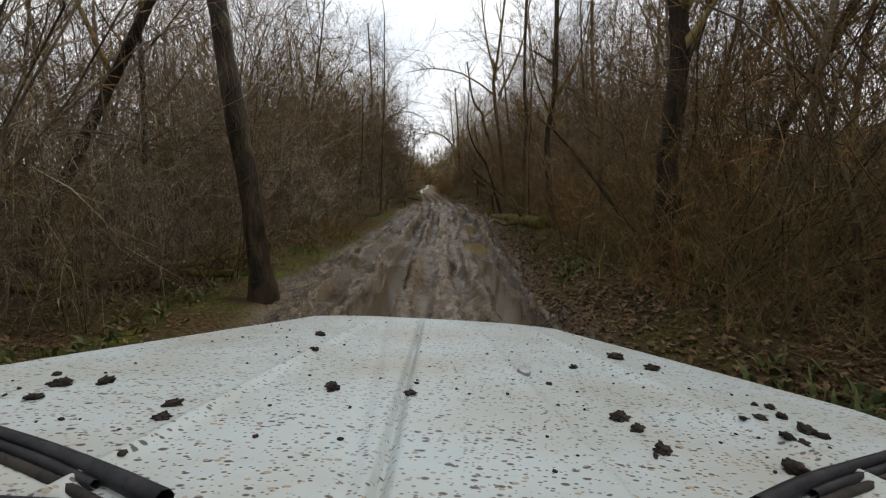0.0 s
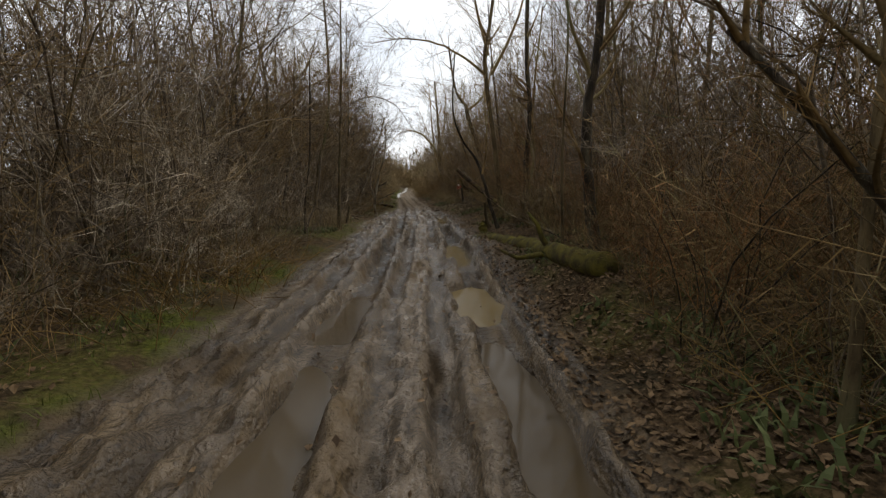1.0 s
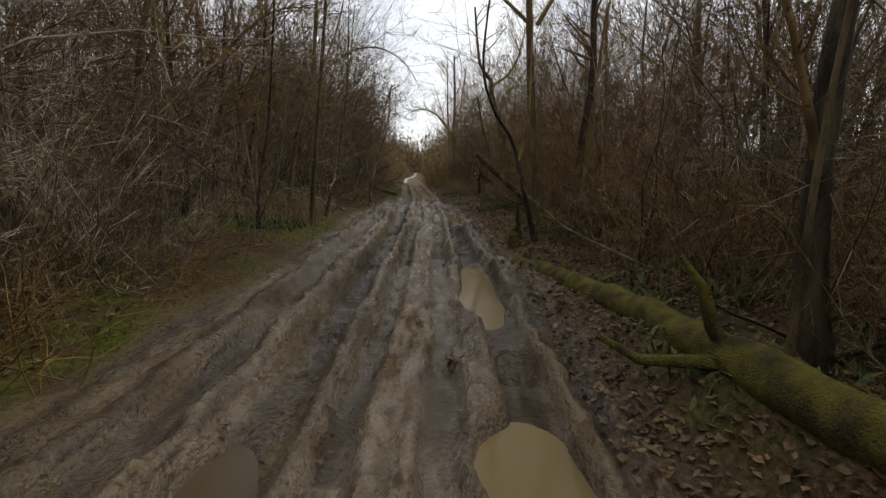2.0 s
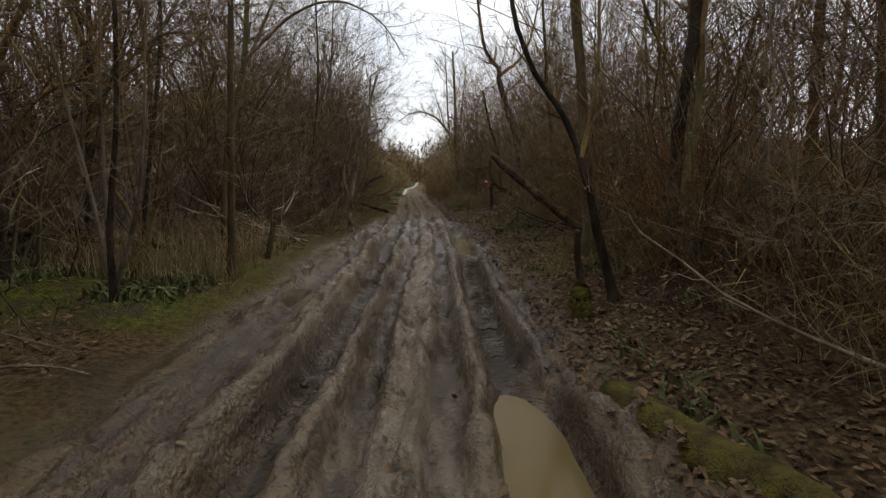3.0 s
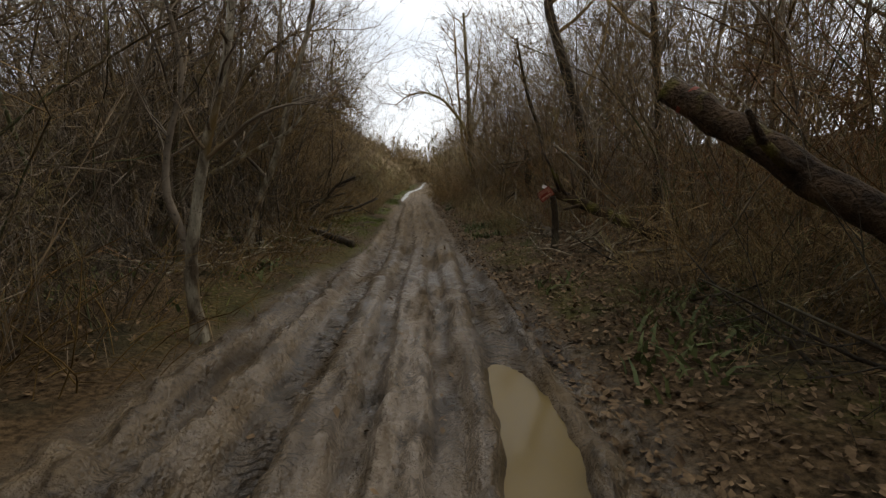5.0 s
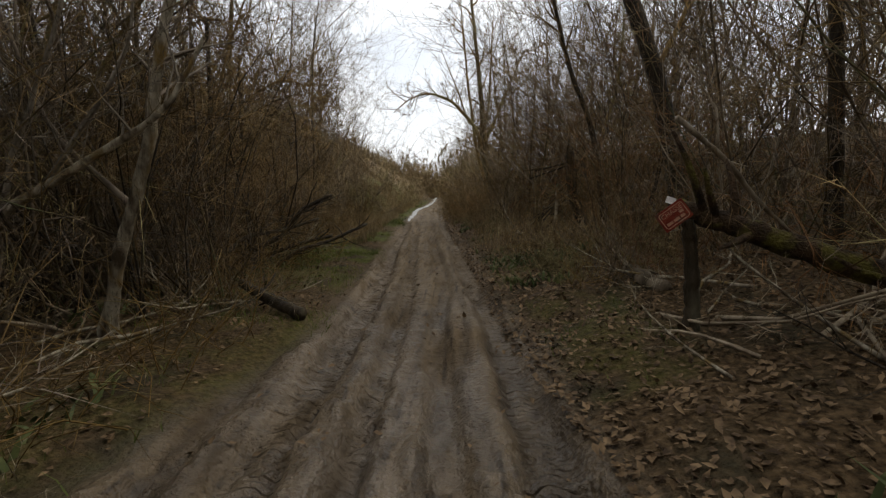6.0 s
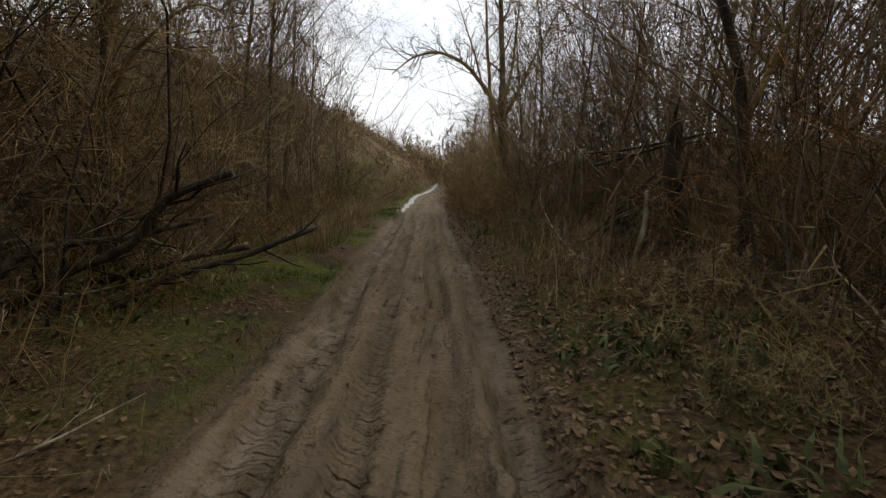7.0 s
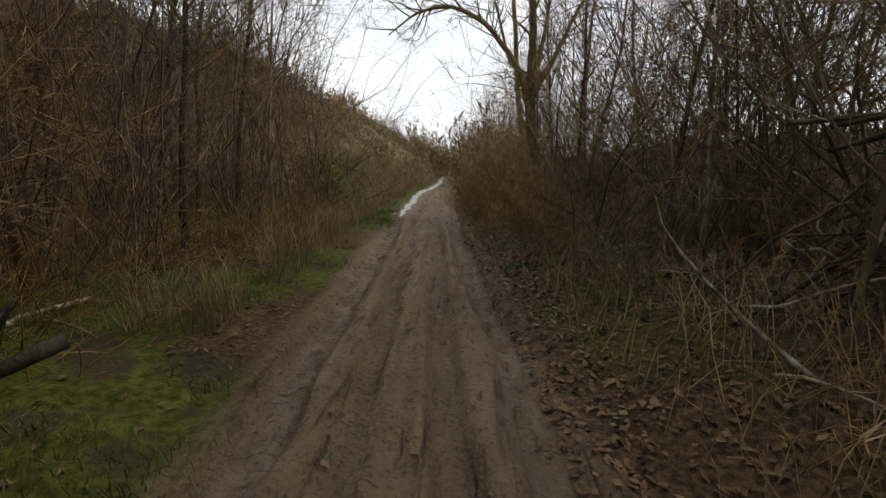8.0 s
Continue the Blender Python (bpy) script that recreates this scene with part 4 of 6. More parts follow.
shaped_tree("bare forked tree with a limb arching over the track", [(2.45, 27.4, 0), (2.2, 27.4, 2.2), (1.85, 27.4, 4.9), (2.0, 27.5, 6.2), (2.35, 27.6, 9)], 0.095, 0.04, BARK, TWIG,
            [([(1.88, 27.4, 4.6), (1.2, 27.3, 5.1), (0.3, 27.1, 5.5), (-0.8, 26.9, 5.6), (-1.75, 26.9, 5.45)], 0.05, 0.010, 13, 0.9), ([(1.95, 27.4, 5.2), (1.5, 27.5, 7), (1.3, 27.6, 9)], 0.06, 0.015, 12, 1.3),
             ([(2.05, 27.4, 4.6), (2.9, 27.3, 6.4), (3.3, 27.2, 8.6)], 0.06, 0.015, 10, 1.3)], 10, 1.5, 8)
shaped_tree("dark crooked tree leaning out towards the track", [(1.95, 24.0, 0), (1.72, 24.0, 0.7), (1.58, 24.0, 1.2), (1.36, 24.25, 1.9), (0.95, 24.3, 2.5), (0.7, 24.3, 3.3), (0.75, 24.4, 4.8)], 0.055, 0.016, BARK_DARK, TWIG,
            [([(1.5, 24.1, 1.5), (1.62, 24.1, 2.4), (1.55, 24.2, 4.2)], 0.034, 0.01, 9, 1.0), ([(1.6, 24.0, 1.15), (1.35, 23.9, 1.35), (1.15, 23.8, 1.3)], 0.014, 0.006, 4, 0.4)], 9, 1.0, 9)
shaped_tree("dark twin-stemmed tree with rough bark", [(2.95, 25.2, 0), (2.9, 25.2, 1.6), (2.98, 25.2, 3.2), (2.85, 25.2, 5), (2.9, 25.3, 9)], 0.085, 0.05, BARK_DARK, TWIG,
            [([(2.92, 25.2, 0.5), (3.12, 25.2, 1.8), (3.05, 25.1, 3.4), (3.25, 25, 6)], 0.06, 0.02, 9, 1.2), ([(2.9, 25.2, 2.2), (2.4, 25.1, 3.0), (2.0, 25, 3.9)], 0.025, 0.008, 9, 0.9)], 10, 1.6, 10)
shaped_tree("small forked tree with pale lichened bark", [(-2.3, 33.7, 0), (-2.32, 33.7, 0.7), (-2.15, 33.7, 1.6), (-1.85, 33.7, 2.7), (-1.8, 33.8, 3.9)], 0.065, 0.02, BARK_PALE, TWIG_GREY,
            [([(-2.3, 33.7, 0.75), (-2.5, 33.7, 1.5), (-2.3, 33.75, 2.4), (-2.55, 33.8, 3.6)], 0.04, 0.012, 8, 0.9), ([(-2.15, 33.7, 1.6), (-1.6, 33.6, 2.0), (-1.1, 33.5, 2.1)], 0.02, 0.006, 6, 0.5)], 9, 0.9, 11)
shaped_tree("bare leaning tree forked into two spreading limbs", [(3.55, 44.4, 0), (3.1, 44.3, 2.2), (2.3, 44.3, 4.6), (2.25, 44.3, 5.1), (1.6, 44.3, 6.1), (1.2, 44.4, 8.5)], 0.15, 0.045, BARK_DARK, TWIG,
            [([(2.3, 44.3, 4.9), (3.3, 44.3, 5.9), (3.8, 44.3, 8.2)], 0.09, 0.02, 15, 1.5), ([(2.5, 44.3, 4.2), (3.2, 44.2, 4.8), (4.0, 44.1, 6)], 0.05, 0.014, 10, 1.2),
             ([(3.0, 44.3, 2.5), (3.5, 44.2, 3.6), (3.7, 44.1, 5)], 0.05, 0.014, 10, 1.2)], 14, 1.6, 12)
shaped_tree("pale orange-tinged trunk bending over brushwood", [(-3.75, 39.7, 0), (-3.5, 39.65, 0.8), (-3.05, 39.55, 1.8), (-2.8, 39.5, 2.7), (-2.5, 39.4, 3.5), (-2.2, 39.3, 4.6)], 0.07, 0.028, BARK_PALE, TWIG_GREY,
            [([(-3.3, 39.6, 1.3), (-3.9, 39.4, 2.1), (-4.2, 39.3, 3.4)], 0.035, 0.012, 7, 0.9)], 9, 1.0, 13)
shaped_tree("large bare tree with limbs spread over the track", [(1.35, 66, 0), (1.2, 66, 1.6), (1.0, 66, 3.1), (0.95, 66, 5.2), (0.6, 66, 10)], 0.25, 0.07, BARK, TWIG,
            [([(1.0, 66, 2.9), (0.5, 65.6, 4.1), (-0.5, 65.2, 5.2), (-1.5, 65, 5.6), (-2.5, 65, 5.4), (-3.3, 65, 4.8)], 0.11, 0.018, 26, 1.4), ([(1.05, 66, 3.2), (1.8, 66, 4.8), (3.1, 66, 7.6)], 0.11, 0.022, 18, 1.8),
             ([(1.25, 65.9, 0.3), (0.95, 65.8, 1.6), (0.55, 65.7, 3.6), (0.3, 65.7, 6.5), (0.1, 65.7, 9)], 0.13, 0.03, 16, 1.7), ([(0.3, 65.6, 4.2), (-0.3, 65.4, 6.0), (-0.9, 65.2, 7.6)], 0.05, 0.012, 14, 1.3),
             ([(1.0, 66, 3.4), (1.35, 66, 5.6), (1.6, 66, 9)], 0.09, 0.02, 14, 1.6)], 16, 2.0, 14)
shaped_tree("tree with mottled lichen on low slanting limbs", [(-5.3, 39.2, 0), (-4.95, 39.2, 0.6), (-4.5, 39.2, 1.12), (-3.5, 39.3, 1.68), (-2.75, 39.3, 2.1), (-2.3, 39.3, 2.7)], 0.065, 0.016, BARK_PALE, TWIG_PALE,
            [([(-4.0, 39.3, 1.4), (-3.4, 39.3, 2.1), (-2.95, 39.3, 2.8), (-2.8, 39.2, 3.8)], 0.03, 0.008, 10, 0.8), ([(-4.3, 39.2, 1.25), (-4.05, 39.2, 1.9), (-3.5, 39.2, 3.0), (-3.3, 39.2, 4.2)], 0.034, 0.009, 12, 0.9),
             ([(-4.8, 39.2, 0.8), (-4.7, 39.1, 1.8), (-4.3, 39.1, 3.0)], 0.034, 0.01, 10, 0.9)], 8, 0.9, 15)
shaped_tree("old twisted tree with a dark trunk and dead limbs", [(2.55, 15.6, 0), (2.42, 15.7, 1.1), (2.36, 15.7, 2.2), (2.5, 15.7, 3.6), (2.45, 15.8, 8)], 0.095, 0.045, BARK_DARK, TWIG,
            [([(2.4, 15.7, 1.2), (2.1, 15.6, 1.9), (1.75, 15.5, 2.5)], 0.035, 0.014, 5, 0.6), ([(2.42, 15.7, 2.6), (2.0, 15.6, 3.6), (1.8, 15.6, 5.2)], 0.035, 0.01, 10, 1.1), ([(2.45, 15.7, 3.0), (3.0, 15.6, 3.9), (3.3, 15.5, 5.4)], 0.035, 0.01, 10, 1.1)], 10, 1.3, 60)
shaped_tree("thin straight sapling behind a mossy log", [(1.85, 14.7, 0), (1.8, 14.7, 1.4), (1.83, 14.7, 3.0), (1.7, 14.7, 4.6)], 0.02, 0.008, BARK, TWIG, (), 7, 0.7, 61, "sapling")
shaped_tree("slender grey-brown tree at the edge of the mud", [(-2.75, 25.6, 0), (-2.64, 25.5, 2.0), (-2.5, 25.4, 4.5), (-2.42, 25.4, 7.6)], 0.05, 0.018, BARK, TWIG_GREY,
            [([(-2.65, 25.5, 2.05), (-2.3, 25.4, 2.5), (-1.9, 25.3, 2.75)], 0.016, 0.006, 6, 0.5), ([(-2.6, 25.5, 2.6), (-2.9, 25.4, 3.6), (-3.0, 25.4, 5.0)], 0.02, 0.007, 9, 0.8)], 12, 1.0, 62)
shaped_tree("hazel stool with many brown stems on the verge", [(-3.4, 23.8, 0), (-3.38, 23.8, 0.8), (-3.2, 23.8, 2.2), (-3.1, 23.8, 4.6)], 0.04, 0.015, BARK_DARK, TWIG_GREY,
            [([(-3.4, 23.8, 0.1), (-3.6, 23.8, 1.4), (-4.0, 23.8, 3.6)], 0.03, 0.01, 9, 0.9), ([(-3.4, 23.8, 0.1), (-3.0, 23.7, 1.2), (-2.8, 23.7, 3.0)], 0.028, 0.009, 9, 0.8), ([(-3.4, 23.8, 0.1), (-3.5, 24.0, 1.6), (-3.4, 24.1, 4.0)], 0.03, 0.01, 9, 0.9)], 9, 0.9, 63)
shaped_tree("dark tree leaning away from the track", [(2.9, 47.2, 0), (2.6, 47.2, 2.0), (2.15, 47.2, 3.3), (1.8, 47.2, 4.8)], 0.07, 0.03, BARK_DARK, TWIG, [([(2.7, 47.2, 1.6), (3.1, 47.1, 3.0), (3.2, 47, 4.6)], 0.045, 0.012, 9, 1.0)], 9, 1.1, 16)


def log(label, a, b, r, bark, category="log", name="fallen_log", sag=0.0, seed=0, stubs=3, group="", bend=0.0):
    """A fallen trunk lying between two places (heights above the ground there), with broken ends and stubs."""
    rr = random.Random(seed)
    A = Vector((a[0], a[1] * DEPTH_SCALE, height(a[0], a[1]) + a[2]))
    B = Vector((b[0], b[1] * DEPTH_SCALE, height(b[0], b[1]) + b[2]))
    M = (A + B) / 2 + Vector((rr.uniform(-1, 1) * r, rr.uniform(-1, 1) * r, sag))
    line = [A, M, B]
    if bend:
        line = [A.lerp(B, t) + Vector((rr.uniform(-1, 1), rr.uniform(-1, 1), rr.uniform(-0.6, 1))) * (bend * (t > 0) * (t < 1)) for t in (0, 0.25, 0.5, 0.75, 1)]
    pts = curve(line, 14 if not bend else 7, r * 0.06, seed)
    n = len(pts)
    S = Tubes()
    S.add(pts, [r * (1 - 0.3 * i / n) * rr.uniform(0.95, 1.05) for i in range(n)], 14, 0.22)
    S.f.append(tuple(reversed(range(14))))
    S.cap(14)
    ob = thing(name, label, category, group)
    origin = Matrix.Translation(A)
    ob.matrix_world = origin
    part("trunk", S.mesh("trunk", bark), ob).matrix_local = origin.inverted()
    for _ in range(stubs):
        p, d = along(pts, rr.uniform(0.15, 0.9))
        T = Tubes()
        q = grow(rr, p, aside(rr, d, 40, 80) + Vector((0, 0, 0.4)), rr.uniform(2, 7) * r * (2.2 if bend else 1), 3, 0.2, 0.06)
        T.add(q, (r * 0.35, r * 0.28, r * 0.22, r * 0.12), 5)
        T.cap(5)
        part("branch_stub", T.mesh("branch_stub", bark), ob).matrix_local = origin.inverted()
    return ob


log("long fallen log thickly grown with yellow-green moss", (1.92, 12.9, 0.08), (1.12, 20.9, 0.1), 0.16, MOSS, sag=0.03, seed=2, stubs=2)
log("mossy dead branch lying in the grass", (-6.2, 26.3, 0.35), (-4.0, 26.9, 0.2), 0.06, MOSS, seed=3, name="mossy_branch")
log("dead mossy trunk leaning up from the verge, its top snapped off", (3.05, 29.9, -0.05), (1.13, 31.7, 1.93), 0.1, MOSSY_DARK, seed=4, name="leaning_trunk", stubs=6)
log("dead trunk propped against a post behind the sign", (3.4, 37.9, -0.02), (1.6, 38.8, 0.98), 0.11, MOSSY_DARK, seed=5, name="leaning_trunk", stubs=6)
log("dark standing post of dead wood that carries the sign", (1.72, 38.72, -0.1), (1.66, 38.7, 0.9), 0.065, BARK_DARK, seed=6, name="dead_post", stubs=0)
log("short sawn log lying on the leaf litter", (1.95, 41.5, 0.03), (2.02, 40.4, 0.02), 0.11, STEM, seed=7, name="sawn_log", stubs=0)
log("leaning rotten stump with a mossy foot", (1.78, 24.6, -0.1), (1.62, 24.6, 0.8), 0.052, BARK, seed=8, name="stump", stubs=0, category="stump")
log("dark rotting log at the edge of the mud", (-1.9, 40.3, 0.07), (-3.0, 41.6, 0.3), 0.075, BARK_DARK, seed=18, name="fallen_log", stubs=2)
log("long pale barkless branch slanting out of the brushwood", (1.75, 39.3, 1.75), (3.5, 40.1, 0.0), 0.026, DEADWOOD, seed=19, name="dead_branch", stubs=5, category="branch", bend=0.06)
log("mossy stump beside the mud", (1.55, 23.7, -0.1), (1.5, 23.75, 0.28), 0.13, MOSS, seed=9, name="stump", stubs=0, category="stump")
log("rotten brown stump in the grass", (-2.75, 27.3, -0.1), (-2.62, 27.35, 0.62), 0.05, BARK, seed=10, name="stump", stubs=2, category="stump")
log("dark gnarled fallen bough rising out of the brushwood", (-4.4, 44.9, 0.03), (-2.6, 45.7, 1.35), 0.05, BARK_DARK, seed=11, name="fallen_bough", stubs=8, bend=0.1)
log("dark fallen bough lying over the grass verge", (-3.7, 45.4, 0.03), (-2.25, 47.6, 0.72), 0.042, BARK_DARK, seed=12, name="fallen_bough", stubs=7, bend=0.1)
log("dark fallen bough in the brushwood", (-4.6, 46.4, 0.05), (-2.9, 47.0, 0.5), 0.045, BARK_DARK, seed=13, name="fallen_bough", stubs=8, bend=0.12)
log("wet dark bough slanting over the ditch", (-4.8, 43.6, 0.2), (-3.0, 46.2, 0.9), 0.04, BARK_DARK, seed=17, name="fallen_bough", stubs=8, bend=0.12)
log("thick rotten stump with a jagged dark top", (2.75, 48.7, -0.1), (2.35, 48.55, 1.9), 0.13, BARK_DARK, seed=14, name="stump", stubs=2, category="stump")
log("weathered pale post leaning in the brushwood", (1.9, 48.4, -0.1), (2.04, 48.4, 1.0), 0.042, BARK_PALE, seed=15, name="dead_post", stubs=0, category="post")
log("dark rotten post in the brushwood", (1.72, 49.0, -0.1), (1.78, 49.0, 0.95), 0.036, BARK, seed=16, name="dead_post", stubs=0, category="post")
log("pale post standing in the thicket", (2.05, 53.2, -0.1), (2.0, 53.2, 1.7), 0.045, BARK_PALE, seed=26, name="dead_post", stubs=0, category="post")
for k, (x0, y0, z0, x1, y1, z1) in enumerate(((1.75, 50.2, 1.5, 3.5, 49.7, 1.65), (1.45, 50.2, 1.55, 3.6, 50.1, 1.5), (1.6, 49.9, 1.35, 3.2, 50.3, 1.6), (2, 50.4, 0.8, 3.8, 49.5, 1.2), (1.8, 50, 0.2, 3.2, 49.8, 1.5), (2.3, 49.4, 0.05, 3.3, 50.2, 1.6), (1.7, 50.6, 0.1, 2.9, 49.6, 1.55))):
    log("grey pole laid across a heap of brushwood", (x0, y0, z0), (x1, y1, z1), 0.02, BARK if k % 2 else BARK_DARK, seed=20 + k, name="brushwood_pole", stubs=3, group="poles of the brushwood heap")

heap = random.Random(77)
for k in range(26):
    x0, x1 = heap.uniform(1.4, 2.6), heap.uniform(1.7, 3.2)
    log("thin dead pole in a heap of brushwood", (x0, heap.uniform(48.8, 51.4), heap.uniform(0.0, 0.9)), (x1, heap.uniform(48.8, 51.4), heap.uniform(0.6, 1.7)), heap.uniform(0.008, 0.016), (BARK, BARK_PALE, BARK_DARK, STEM)[k % 4], seed=80 + k,
        name="brushwood_pole", stubs=4, group="poles of the brushwood heap", category="pole", bend=0.09)


shaped_tree("old hazel stool with several dark stems", [(-4.9, 27.8, 0), (-4.88, 27.8, 0.5), (-4.7, 27.8, 1.6), (-4.4, 27.7, 3.2), (-4.3, 27.7, 5)], 0.05, 0.02, BARK_DARK, TWIG,
            [([(-4.9, 27.8, 0.1), (-5.3, 27.7, 1.0), (-5.9, 27.6, 2.2), (-6.3, 27.5, 3.6)], 0.045, 0.012, 8, 1.1), ([(-4.9, 27.8, 0.1), (-5.1, 27.9, 1.3), (-5.2, 28, 2.8), (-5.0, 28, 4.8)], 0.045, 0.014, 8, 1.1),
             ([(-4.9, 27.8, 0.1), (-4.5, 27.7, 1.0), (-3.9, 27.6, 1.9), (-3.4, 27.5, 3.0)], 0.045, 0.012, 9, 1.0), ([(-4.85, 27.8, 0.1), (-4.7, 28.1, 1.4), (-4.6, 28.3, 3.0)], 0.035, 0.012, 7, 1.0)], 8, 1.1, 31)
shaped_tree("bare tree with a twig-hung branch arching over the track", [(-4.1, 29.3, 0), (-3.9, 29.2, 1.8), (-3.5, 29.1, 3.4), (-3.4, 29.1, 5.4), (-3.5, 29.1, 8)], 0.07, 0.03, BARK, TWIG_GREY,
            [([(-3.5, 29.1, 3.3), (-2.6, 29.0, 4.05), (-1.8, 28.9, 4.25), (-1.1, 28.9, 3.95), (-0.75, 28.9, 3.5)], 0.03, 0.007, 12, 0.6), ([(-3.6, 29.1, 3.0), (-2.9, 29.2, 4.6), (-2.6, 29.3, 6.4)], 0.035, 0.01, 9, 1.0)], 10, 1.2, 32)


shaped_tree("dark tree leaning slantwise through the thicket", [(-6.3, 9.2, 0), (-5.1, 9.1, 1.9), (-3.9, 9.0, 3.8), (-3.1, 9.0, 5.6)], 0.09, 0.05, BARK_DARK, TWIG, [([(-4.6, 9.0, 2.7), (-5.0, 8.9, 4.0), (-4.9, 8.8, 5.6)], 0.04, 0.012, 8, 1.0)], 8, 1.2, 33)
shaped_tree("dark leaning tree among hazel shrubs", [(3.9, 9.3, 0), (4.6, 9.2, 1.6), (5.5, 9.1, 3.6), (6.1, 9.0, 6)], 0.09, 0.05, BARK_DARK, TWIG, [([(4.8, 9.2, 2.0), (4.3, 9.0, 3.2), (3.6, 8.9, 4.0)], 0.035, 0.01, 9, 1.0)], 8, 1.2, 34)
log("mossy fallen bough lying in the undergrowth", (-5.0, 7.6, 0.1), (-2.9, 8.4, 0.12), 0.07, MOSS, seed=41, name="mossy_branch", stubs=4, bend=0.08)
log("dark mossy bough fallen against the bank", (-4.7, 6.6, 0.15), (-3.0, 9.6, 0.3), 0.05, MOSS, seed=42, name="mossy_branch", stubs=4, bend=0.1)


THORN = (([(-0.1, 0, 1.6), (0.7, -0.2, 2.7), (1.5, -0.4, 3.2), (2.2, -0.5, 3.1)], 0.035, 0.008, 20, 1.1), ([(0, 0, 2.0), (-0.9, -0.2, 3.2), (-1.8, -0.4, 3.9), (-2.6, -0.5, 4.0)], 0.04, 0.009, 22, 1.3),
         ([(0.2, 0, 2.6), (0.6, 0.2, 4.0), (1.2, 0.2, 5.2)], 0.035, 0.008, 18, 1.3), ([(0, 0, 1.2), (-0.8, -0.3, 2.0), (-1.7, -0.5, 2.3)], 0.03, 0.008, 16, 1.0), ([(0.2, 0, 3.0), (-0.4, 0.1, 4.6), (-0.8, 0.1, 6.0)], 0.035, 0.008, 18, 1.3))
for k, (x, y, flip) in enumerate(((-4.7, 44.9, 1), (-5.2, 47.9, 1), (-5.3, 26.9, 1), (-5.0, 24.4, -1), (-4.9, 41.3, -1))):
    shaped_tree("dark bare thorn tree with tangled arching branches", [(x, y, 0), (x + 0.05, y, 1.2), (x + 0.2 * flip, y, 2.6), (x + 0.3 * flip, y, 4.4)], 0.075, 0.03, BARK_DARK, TWIG,
                [([(x + a * flip, y + b, c) for a, b, c in line], r0, r1, n, l) for line, r0, r1, n, l in THORN], 14, 1.3, 50 + k, group="thorn trees in the thicket")


def brush_pile():
    """A heap of pale sticks thrown together on the verge."""
    r = random.Random(9)
    ob = thing("brush_pile", "heap of pale dead sticks and branches on the grass", "brush pile")
    base = Vector((-3.75, 29.6 * DEPTH_SCALE, height(-3.75, 29.6)))
    ob.matrix_world = Matrix.Translation(base)
    for k in range(46):
        a = r.uniform(0, 2 * math.pi)
        d = Vector((math.cos(a), math.sin(a) * 0.6, r.uniform(-0.15, 0.35)))
        T = Tubes()
        p = Vector((r.uniform(-1.0, 1.0), r.uniform(-0.6, 0.6), 0.02 + 0.85 * r.random() ** 1.3))
        pts = grow(r, p - d * 0.6, d, r.uniform(0.9, 1.9), 6, 0.12, 0.0)
        rad = r.uniform(0.010, 0.026)
        bough(T, r, pts, rad, rad * 0.4, 3, 0.5, 1, 5)
        part("dead_branch", T.mesh("dead_branch", DEADWOOD if k % 3 else BARK_PALE), ob)


brush_pile()


def fallen_branches():
    """Dead branches lying about on the verges and among the shrubs."""
    kinds = []
    for bark, label in ((DEADWOOD, "pale dead branch lying among the shrubs"), (BARK_PALE, "grey barkless dead branch in the leaf litter"), (BARK_DARK, "dark wet fallen branch")):
        for _ in range(2):
            T = Tubes()
            pts = grow(rng, Vector((0, 0, 0)), Vector((1, 0, 0.25)), rng.uniform(1.4, 2.4), 6, 0.14, 0.0)
            bough(T, rng, pts, 0.022, 0.006, 6, 0.7, 2)
            kinds.append((T.mesh("fallen_branch", bark), label))
    for side, y0, y1, count, lo, hi in ((-1, 9, 75, 44, -0.3, 1.6), (1, 9, 75, 60, -0.4, 1.6), (1, 46.8, 49.2, 6, -0.2, 0.9), (1, 37.0, 41.0, 18, -0.5, 0.9), (-1, 36.5, 48.5, 18, -0.4, 1.0)):
        for _ in range(count):
            y = rng.uniform(y0, y1)
            x = float(middle(y)) + side * (edge(y, side) + rng.uniform(lo, hi))
            me, label = rng.choice(kinds if count > 20 else kinds[:4])
            m = pose(x, y * DEPTH_SCALE, height(x, y) + 0.02, rng.uniform(-25, 25), rng.uniform(-18, 8), rng.uniform(0, 360)) @ Matrix.Scale(rng.uniform(0.5, 1.2), 4)
            if not in_the_way([me], m):
                ob = tagged(new("fallen_branch", me), label, "branch", "dead branches on the ground")
                ob.matrix_world = m


fallen_branches()


def box_bm(sx, sy, sz, bevel=0.0):
    bm = bmesh.new()
    bmesh.ops.create_cube(bm, size=1, matrix=Matrix.Diagonal((sx, sy, sz, 1)))
    if bevel:
        bmesh.ops.bevel(bm, geom=bm.edges[:], offset=bevel, segments=2, affect="EDGES")
    return bm


def bm_part(name, bm, material, parent, label="", smooth_faces=False):
    me = bpy.data.meshes.new(name)
    bm.to_mesh(me)
    bm.free()
    me.materials.append(material)
    if smooth_faces:
        me.shade_smooth()
    return part(name, me, parent, label)


